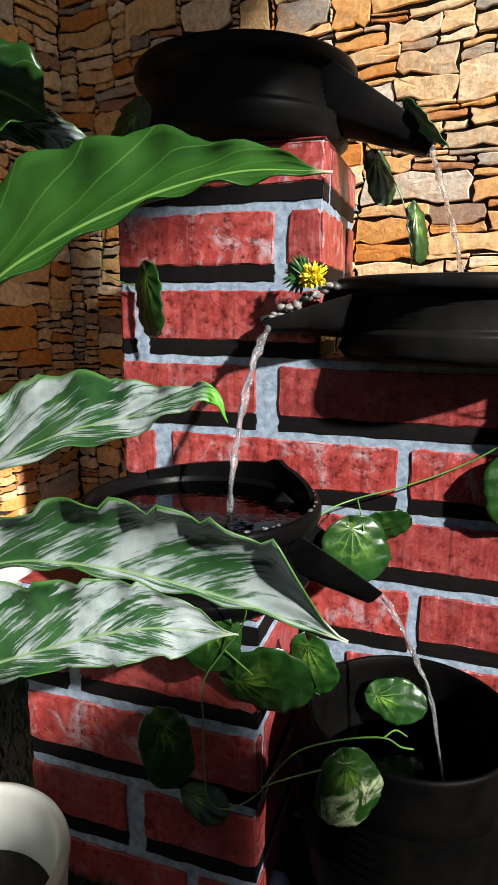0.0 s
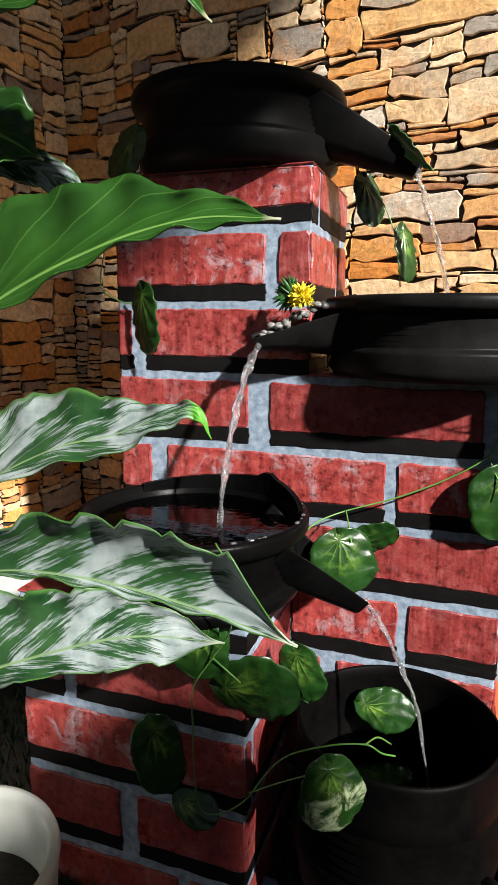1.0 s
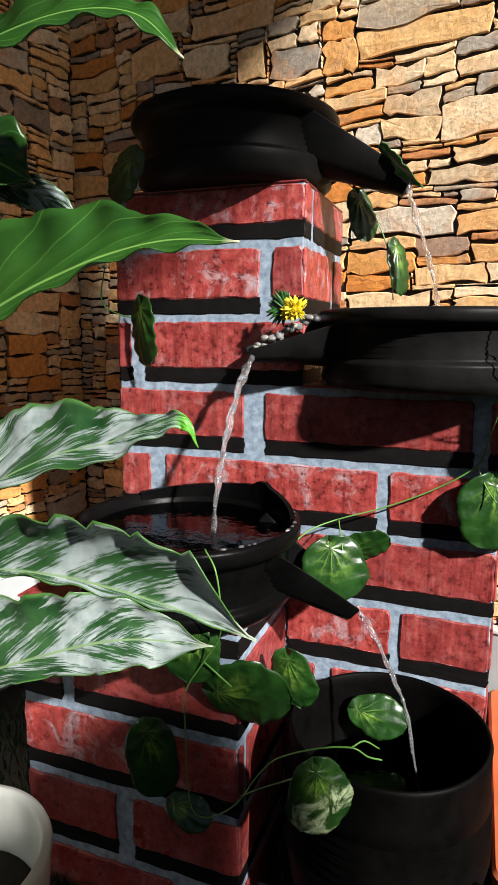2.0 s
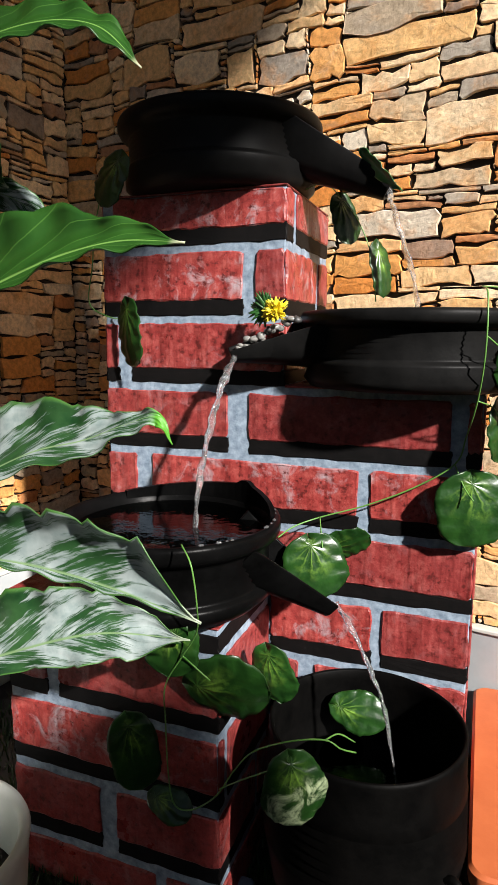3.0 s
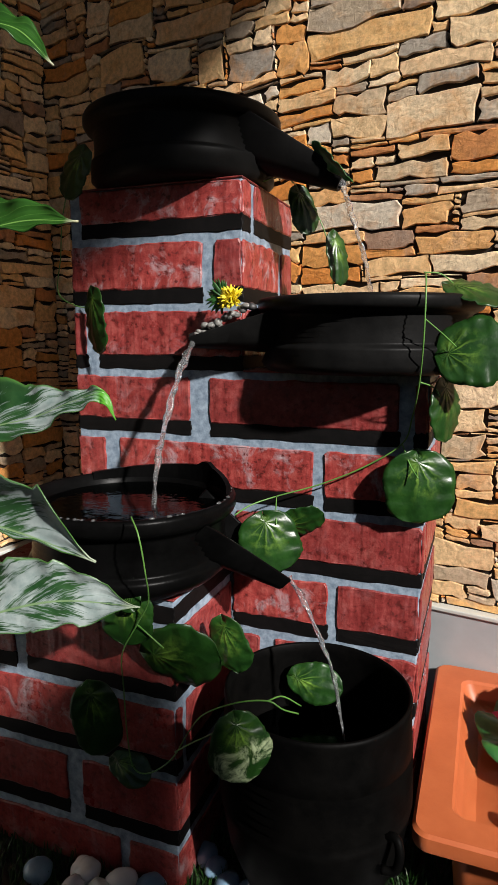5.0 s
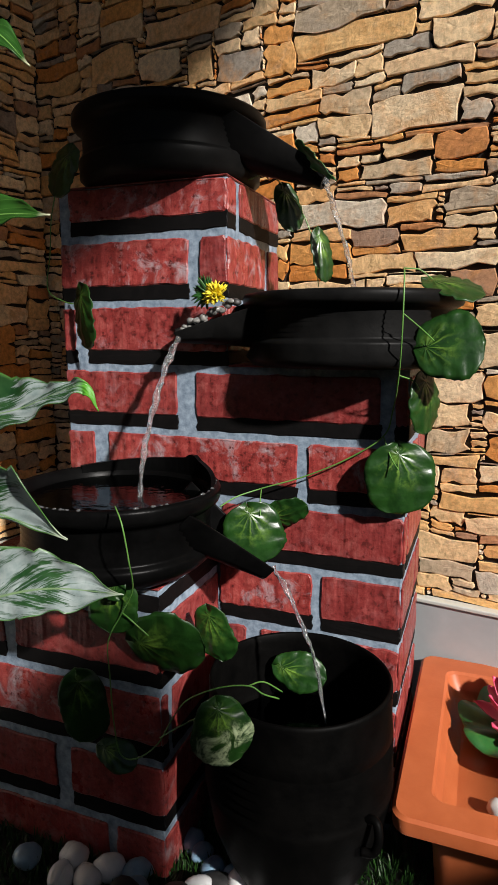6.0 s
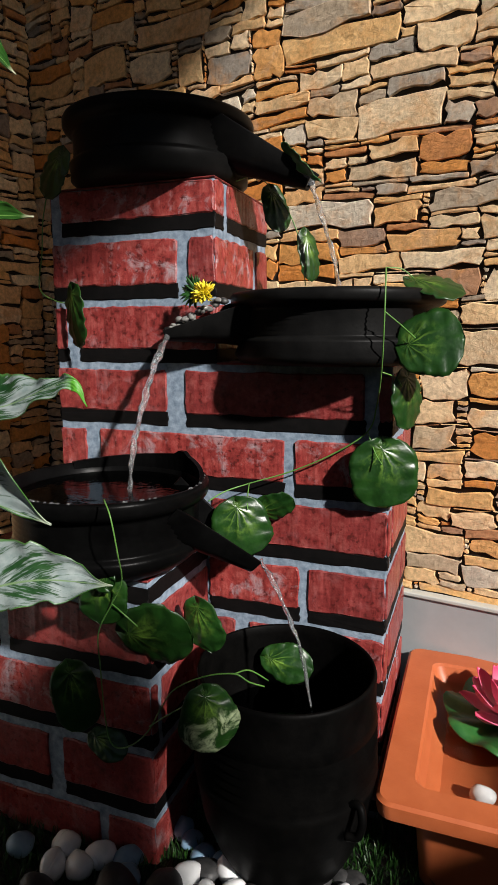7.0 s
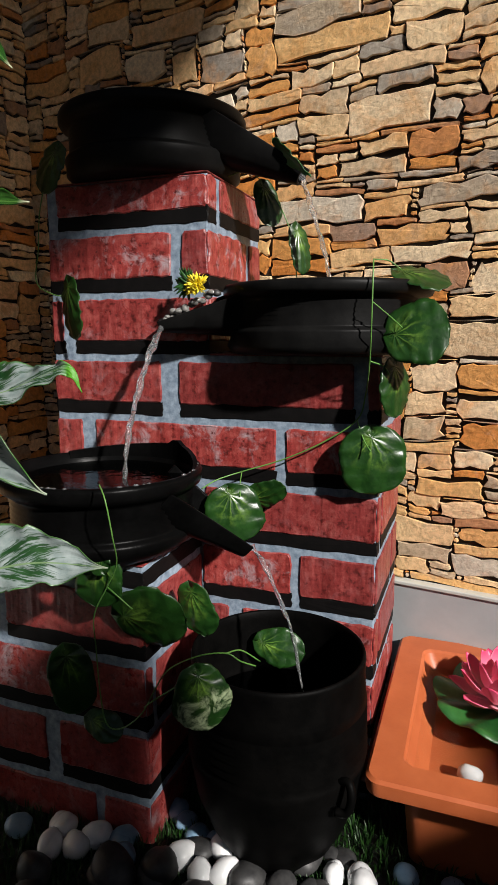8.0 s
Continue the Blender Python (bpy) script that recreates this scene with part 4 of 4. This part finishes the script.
for i in range(22):
    f = i / 21
    p = Vector((0.060, -0.022, 0.571)).lerp(Vector((0.000, -0.040, 0.540)), f)
    pebble("grey" if i % 4 else "dark", p.x + rg.uniform(-0.004, 0.004), p.y + rg.uniform(0.0, 0.008), rg.uniform(0.003, 0.0058), rg, z=p.z + rg.uniform(-0.005, 0.002), label="tiny wet grey pebble in the spout", tall=0.7)
pebble("white", 0.3565, -0.034, 0.0125, rg, z=0.055, label="white pebble lying in the planter's water", tall=0.8)

# ---- lotus ----
lotus = thing("artificial_lotus", "pink artificial lotus flower floating on a green pad", "flower", at=(0.396, 0.088, 0.0665))
pad_n = 72
verts, faces = [(0, 0, 0.004)], []
for ring in range(1, 6):
    for i in range(pad_n):
        a = 2 * math.pi * i / pad_n
        r = 0.084 * ring / 5 * (1 + 0.06 * math.sin(9 * a) * ring / 5)
        verts.append((r * math.cos(a), r * math.sin(a), 0.004 + 0.010 * (ring / 5) ** 2 * math.sin(9 * a + 0.6) * 0.6 + 0.006 * (ring / 5) ** 3))
for i in range(pad_n):
    faces.append((0, 1 + i, 1 + (i + 1) % pad_n))
for ring in range(4):
    for i in range(pad_n):
        j = (i + 1) % pad_n
        a = 1 + ring * pad_n
        faces.append((a + i, a + pad_n + i, a + pad_n + j, a + j))
pad = link_mesh("leaf_pad", verts, faces, M_PAD, lotus, True)
md = pad.modifiers.new("thickness", "SOLIDIFY")
md.thickness = 0.002
tagged(pad, "wavy dark green lotus pad")
rg = random.Random(8)
for ring, (count, length, elev, r0) in enumerate(((8, 0.060, 20, 0.013), (8, 0.062, 40, 0.011), (7, 0.060, 58, 0.008), (5, 0.052, 75, 0.005))):
    for i in range(count):
        a = 2 * math.pi * (i + 0.5 * (ring % 2)) / count + rg.uniform(-0.08, 0.08)
        e = radians(elev + rg.uniform(-5, 5))
        out = Vector((math.cos(a), math.sin(a), 0))
        base = out * r0 + Vector((0, 0, 0.012))
        tipp = base + (out * math.cos(e) + Vector((0, 0, math.sin(e)))) * length
        blade("petal", base, tipp, Vector((-math.sin(a), math.cos(a), 0)), 0.035, M_PINK, lotus, "petal", 0.45, -0.14, 0.0, 12, 4, thick=0.0008)

# ---- broad-leaved plant in a white pot ----
plant = thing("potted_plant", "leafy plant with green and white variegated leaves in a white pot", "plant", at=(-0.112, -0.350, GROUND))
PINV = Matrix.Translation((0.112, 0.350, -GROUND))
part("pot", lathe_bm([(0, 0), (0.048, 0), (0.052, 0.004), (0.066, 0.16), (0.071, 0.218), (0.0725, 0.226), (0.071, 0.230), (0.066, 0.230), (0.0635, 0.224), (0.060, 0.176), (0, 0.174)], 80), M_WHITEPOT, plant, "glossy white pot",
     smooth=True)
soil = part("soil", lathe_bm([(0.060, 0.180), (0.03, 0.184), (0, 0.181)], 40), M_SOIL, plant, "dark potting soil", smooth=True)
LEAVES = [  # midrib, half widths above and below it, the ways both halves spread, material, ripple, notches
    ([(-0.055, -0.436, 0.500), (-0.012, -0.434, 0.530), (0.026, -0.430, 0.559), (0.069, -0.427, 0.578), (0.104, -0.423, 0.587), (0.135, -0.4215, 0.586)],
     (0.004, 0.034, 0.042, 0.029, 0.011, 0.0004), (0.003, 0.008, 0.008, 0.006, 0.005, 0.0004), (-0.10, 0.42, 0.90), (0.1, -0.75, -0.65), M_BIGLEAF, 0.0016, 0.06),
    ([(-0.075, -0.442, 0.415), (-0.025, -0.441, 0.436), (0.022, -0.440, 0.455), (0.056, -0.440, 0.459), (0.085, -0.439, 0.4575), (0.114, -0.438, 0.453), (0.148, -0.438, 0.446)],
     (0.003, 0.014, 0.020, 0.029, 0.032, 0.029, 0.0004), (0.002, 0.004, 0.005, 0.005, 0.004, 0.003, 0.0003), (-0.12, -0.26, 0.95), (0.0, -0.97, -0.10), M_CREAM2, 0.0014, 0.16),
    ([(-0.205, -0.285, 0.385), (-0.160, -0.276, 0.420), (-0.121, -0.270, 0.442), (-0.070, -0.265, 0.466), (-0.028, -0.260, 0.477), (0.006, -0.257, 0.490), (0.030, -0.254, 0.496), (0.040, -0.251, 0.477)],
     (0.004, 0.050, 0.060, 0.044, 0.027, 0.010, 0.004, 0.0004), (0.003, 0.012, 0.010, 0.013, 0.017, 0.010, 0.006, 0.0004), (-0.05, 0.50, 0.86), (0.1, -0.60, -0.80), M_CREAM, 0.0030, 0.10),
    ([(-0.222, -0.285, 0.240), (-0.188, -0.276, 0.261), (-0.149, -0.268, 0.279), (-0.096, -0.258, 0.300), (-0.051, -0.248, 0.315), (-0.014, -0.238, 0.320), (0.038, -0.222, 0.316)],
     (0.004, 0.050, 0.062, 0.051, 0.041, 0.026, 0.0004), (0.003, 0.016, 0.017, 0.018, 0.026, 0.022, 0.0004), (-0.05, 0.12, 0.98), (0.05, -0.65, -0.76), M_CREAM2, 0.0032, 0.12),
    ([(-0.080, -0.384, 0.650), (-0.040, -0.382, 0.674), (-0.003, -0.380, 0.687), (0.038, -0.378, 0.693), (0.071, -0.377, 0.687), (0.092, -0.375, 0.668)],
     (0.004, 0.026, 0.026, 0.019, 0.009, 0.0004), (0.003, 0.020, 0.018, 0.010, 0.006, 0.0004), (0.0, 0.60, 0.80), (0.0, -0.60, -0.60), M_BIGLEAF, 0.0016, 0.05),
    ([(-0.120, -0.362, 0.630), (-0.085, -0.350, 0.645), (-0.050, -0.340, 0.650), (-0.022, -0.330, 0.636)],
     (0.004, 0.032, 0.030, 0.0006), (0.003, 0.028, 0.026, 0.0006), (0.1, 0.5, 0.87), (0.1, -0.5, -0.8), M_BIGLEAF, 0.0016, 0.05),
    ([(-0.090, -0.330, 0.640), (-0.055, -0.322, 0.640), (-0.025, -0.316, 0.630), (-0.002, -0.312, 0.608)],
     (0.003, 0.012, 0.010, 0.0005), (0.003, 0.012, 0.010, 0.0005), (0.3, 0.4, 0.8), (-0.1, -0.5, -0.8), M_CREAM, 0.0010, 0.05)]
for i, (spine, uppers, lowers, up, lowd, material, wv, notch) in enumerate(LEAVES):
    lf = broad_leaf(spine, uppers, lowers, up, lowd, material, plant, 50 + i, wv, notch=notch)
    lf.matrix_local = PINV
    tagged(lf, "broad glossy green leaf" if material is M_BIGLEAF else "white and green variegated leaf")
    b = Vector(spine[0])
    st = tube_part("leaf_stalk", [(-0.105 - 0.006 * i, -0.352, 0.142), (-0.13 - 0.01 * i, -0.36, 0.30 + 0.02 * i) if b.z > 0.35 else (-0.16, -0.33, 0.20), b + Vector((-0.02, 0, -0.016)), b + Vector((0.004, 0, 0.002))], 0.003, M_STEM, plant, 30)
    st.matrix_local = PINV

# ---- grass ----
rg = random.Random(21)
verts, faces = [], []


def tuft(x0, x1, y0, y1, count):
    for _ in range(count):
        x, y = rg.uniform(x0, x1), rg.uniform(y0, y1)
        a, h, lean = rg.uniform(0, 6.28), rg.uniform(0.008, 0.019), rg.uniform(0.0, 0.012)
        c, s = math.cos(a), math.sin(a)
        k = len(verts)
        w = 0.0011
        verts.extend([(x - w * s, y + w * c, GROUND), (x + w * s, y - w * c, GROUND), (x + lean * 0.4 * c - w * 0.7 * s, y + lean * 0.4 * s + w * 0.7 * c, GROUND + h * 0.6),
                      (x + lean * 0.4 * c + w * 0.7 * s, y + lean * 0.4 * s - w * 0.7 * c, GROUND + h * 0.6), (x + lean * c, y + lean * s, GROUND + h)])
        faces.extend([(k, k + 1, k + 3, k + 2), (k + 2, k + 3, k + 4)])


tuft(-0.30, 0.60, -0.50, -0.15, 13000)
tuft(0.25, 0.60, -0.15, 0.22, 5000)
tuft(-0.45, -0.18, -0.15, 0.30, 3000)
tuft(-0.18, 0.28, 0.18, 0.30, 1500)
tuft(0.03, 0.26, -0.15, -0.01, 2200)
grass = link_mesh("grass", verts, faces, M_GRASS)
tagged(grass, "short dark green artificial grass on the ground", "grass", kind="stuff")


# ---- stones of the walls ----
def pack(u0, u1, z0, z1, big, seed, cell=0.004):
    """Fills a stretch of wall with stones: the big ones first, then the largest that fit from the bottom up."""
    rg = random.Random(seed)
    nu, nz = int((u1 - u0) / cell), int((z1 - z0) / cell)
    used = np.zeros((nz, nu), bool)
    out = []
    for u, z, w, h in big:
        a, b = max(0, round((u - u0) / cell)), max(0, round((z - z0) / cell))
        c, d = min(nu, a + max(2, round(w / cell))), min(nz, b + max(2, round(h / cell)))
        if a >= nu or b >= nz or c <= 0 or used[b:d, a:c].any():
            continue
        used[b:d, a:c] = True
        out.append((a, b, c, d))
    for b in range(nz):
        a = 0
        while a < nu:
            if used[b, a]:
                a += 1
                continue
            run = a
            while run < nu and not used[b, run]:
                run += 1
            h = rg.choice((2, 2, 3, 3, 3, 4, 4, 5, 6, 7, 9))
            w = max(6, int(h * rg.uniform(1.8, 5.2)) + 3)
            if rg.random() < 0.02:
                h, w = rg.randint(5, 9), 2
            c = min(a + w, run)
            if run - c < 6:
                c = run
            h = max(2, min(h, int((c - a) * 0.7)))
            d = min(b + h, nz)
            k = b + 1
            while k < d and not used[k, a:c].any():
                k += 1
            d = k
            used[b:d, a:c] = True
            out.append((a, b, c, d))
            a = c
    return [(u0 + a * cell, z0 + b * cell, u0 + c * cell, z0 + d * cell) for a, b, c, d in out]


def warp(u, z):
    return (u + 0.007 * noise.noise((u * 14, z * 14, 3.1)) + 0.0022 * noise.noise((u * 60, z * 60, 9.0)),
            z + 0.010 * noise.noise((u * 9, z * 12, 7.7)) + 0.0022 * noise.noise((u * 55, z * 55, 1.0)))


def stone_mesh(rg, rect):
    u0, z0, u1, z1 = rect
    w, h = u1 - u0, z1 - z0
    g = 0.0017
    cx, cz = (u0 + u1) / 2, (z0 + z1) / 2
    nl, ns = (5, 3) if w > 0.05 else ((4, 3) if w > 0.02 else (3, 2))
    c = min(0.09 * h, 0.08 * w, 0.003)
    pts = []
    for k in range(nl):
        pts.append((u0 + g + c + (w - 2 * g - 2 * c) * k / (nl - 1), z0 + g))
    for k in range(ns):
        pts.append((u1 - g, z0 + g + c + (h - 2 * g - 2 * c) * k / (ns - 1)))
    for k in range(nl):
        pts.append((u1 - g - c - (w - 2 * g - 2 * c) * k / (nl - 1), z1 - g))
    for k in range(ns):
        pts.append((u0 + g, z1 - g - c - (h - 2 * g - 2 * c) * k / (ns - 1)))
    j = min(0.0042, 0.16 * h)
    pts = [warp(x + rg.uniform(-j, j), z + rg.uniform(-j, j)) for x, z in pts]
    n = len(pts)
    mx, mz = warp(cx, cz)
    d = rg.uniform(0.0035, 0.0065)
    tx, tz = rg.uniform(-0.05, 0.05), rg.uniform(-0.05, 0.05)
    bev = min(0.0009, 0.06 * h)
    verts = [(x - mx, 0.004, z - mz) for x, z in pts] + [(x - mx, -d + 0.0008 + rg.uniform(-0.0003, 0.0003), z - mz) for x, z in pts]
    for x, z in pts:
        dx, dz = x - mx, z - mz
        verts.append((dx * (1 - 2 * bev / w), -d + tx * dx * 0.5 + tz * dz * 0.6 + rg.uniform(-0.0004, 0.0004), dz * (1 - 2 * bev / h)))
    verts.append((rg.uniform(-0.2, 0.2) * w, -d - rg.uniform(0.0, 0.0007), rg.uniform(-0.15, 0.15) * h))
    faces = []
    for r in range(2):
        for i in range(n):
            k = (i + 1) % n
            faces.append((r * n + i, r * n + k, (r + 1) * n + k, (r + 1) * n + i))
    for i in range(n):
        faces.append((2 * n + i, 2 * n + (i + 1) % n, 3 * n))
    return (mx, mz), verts, faces


def lay_stones(owner, rects, near, seed, limit):
    rg = random.Random(seed)
    picked = [r for r in rects if near(r) and (r[2] - r[0]) * (r[3] - r[1]) > 0.00022]
    picked.sort(key=lambda r: -(r[2] - r[0]) * (r[3] - r[1]))
    chosen = set(picked[:limit])
    rv, rf = [], []
    for r in rects:
        (mx, mz), v, f = stone_mesh(rg, r)
        if r in chosen:
            ob = link_mesh("stone", v, f, M_STONE, owner)
            ob.matrix_local = pose(mx, 0, mz)
        else:
            k = len(rv)
            rv.extend((x + mx, y, z + mz) for x, y, z in v)
            rf.extend(tuple(i + k for i in q) for q in f)
    rest = link_mesh("small_stones", rv, rf, M_STONE_REST, owner)
    tagged(rest, "small tan and grey filler stones", kind="stuff")


BIG = [(0.044, 0.912, 0.166, 0.036), (0.232, 0.888, 0.071, 0.041), (0.169, 0.863, 0.121, 0.025), (0.153, 0.801, 0.117, 0.045), (-0.226, 0.984, 0.140, 0.041), (-0.319, 0.999, 0.090, 0.035),
       (-0.344, 0.949, 0.091, 0.046), (-0.092, 0.911, 0.080, 0.037), (-0.008, 0.902, 0.052, 0.042), (-0.145, 0.921, 0.050, 0.044), (-0.240, 0.938, 0.083, 0.040), (0.200, 0.642, 0.089, 0.029),
       (0.184, 0.675, 0.142, 0.027)]
BIG_LOW = [(0.294, 0.487, 0.091, 0.051), (0.256, 0.443, 0.064, 0.041), (0.322, 0.449, 0.060, 0.034), (0.245, 0.411, 0.060, 0.030), (0.323, 0.410, 0.064, 0.032), (0.327, 0.363, 0.059, 0.041),
           (0.247, 0.377, 0.061, 0.030), (0.271, 0.300, 0.096, 0.026), (0.318, 0.335, 0.054, 0.025), (0.326, 0.188, 0.075, 0.029), (0.310, 0.271, 0.054, 0.024), (0.247, 0.177, 0.048, 0.023),
           (0.308, 0.543, 0.068, 0.028), (0.264, 0.583, 0.065, 0.037), (0.336, 0.575, 0.041, 0.039), (0.201, 0.646, 0.095, 0.024), (0.243, 0.759, 0.063, 0.031), (0.308, 0.734, 0.060, 0.022),
           (0.328, 0.825, 0.035, 0.036), (0.138, 0.744, 0.100, 0.023), (0.184, 0.679, 0.064, 0.028), (0.324, 0.652, 0.049, 0.027), (0.132, 0.619, 0.091, 0.025)]
Z0 = SKIRT_TOP + 0.006
lay_stones(wall_north, pack(-0.478, 1.0, Z0, 1.30, BIG_LOW + BIG, 4), lambda r: -0.47 < r[0] < 0.42 and r[1] < 1.06, 6, 290)
lay_stones(wall_west, pack(-0.95, -0.004, Z0, 1.25, [], 5), lambda r: r[0] > -0.45 and r[1] < 1.05, 7, 120)
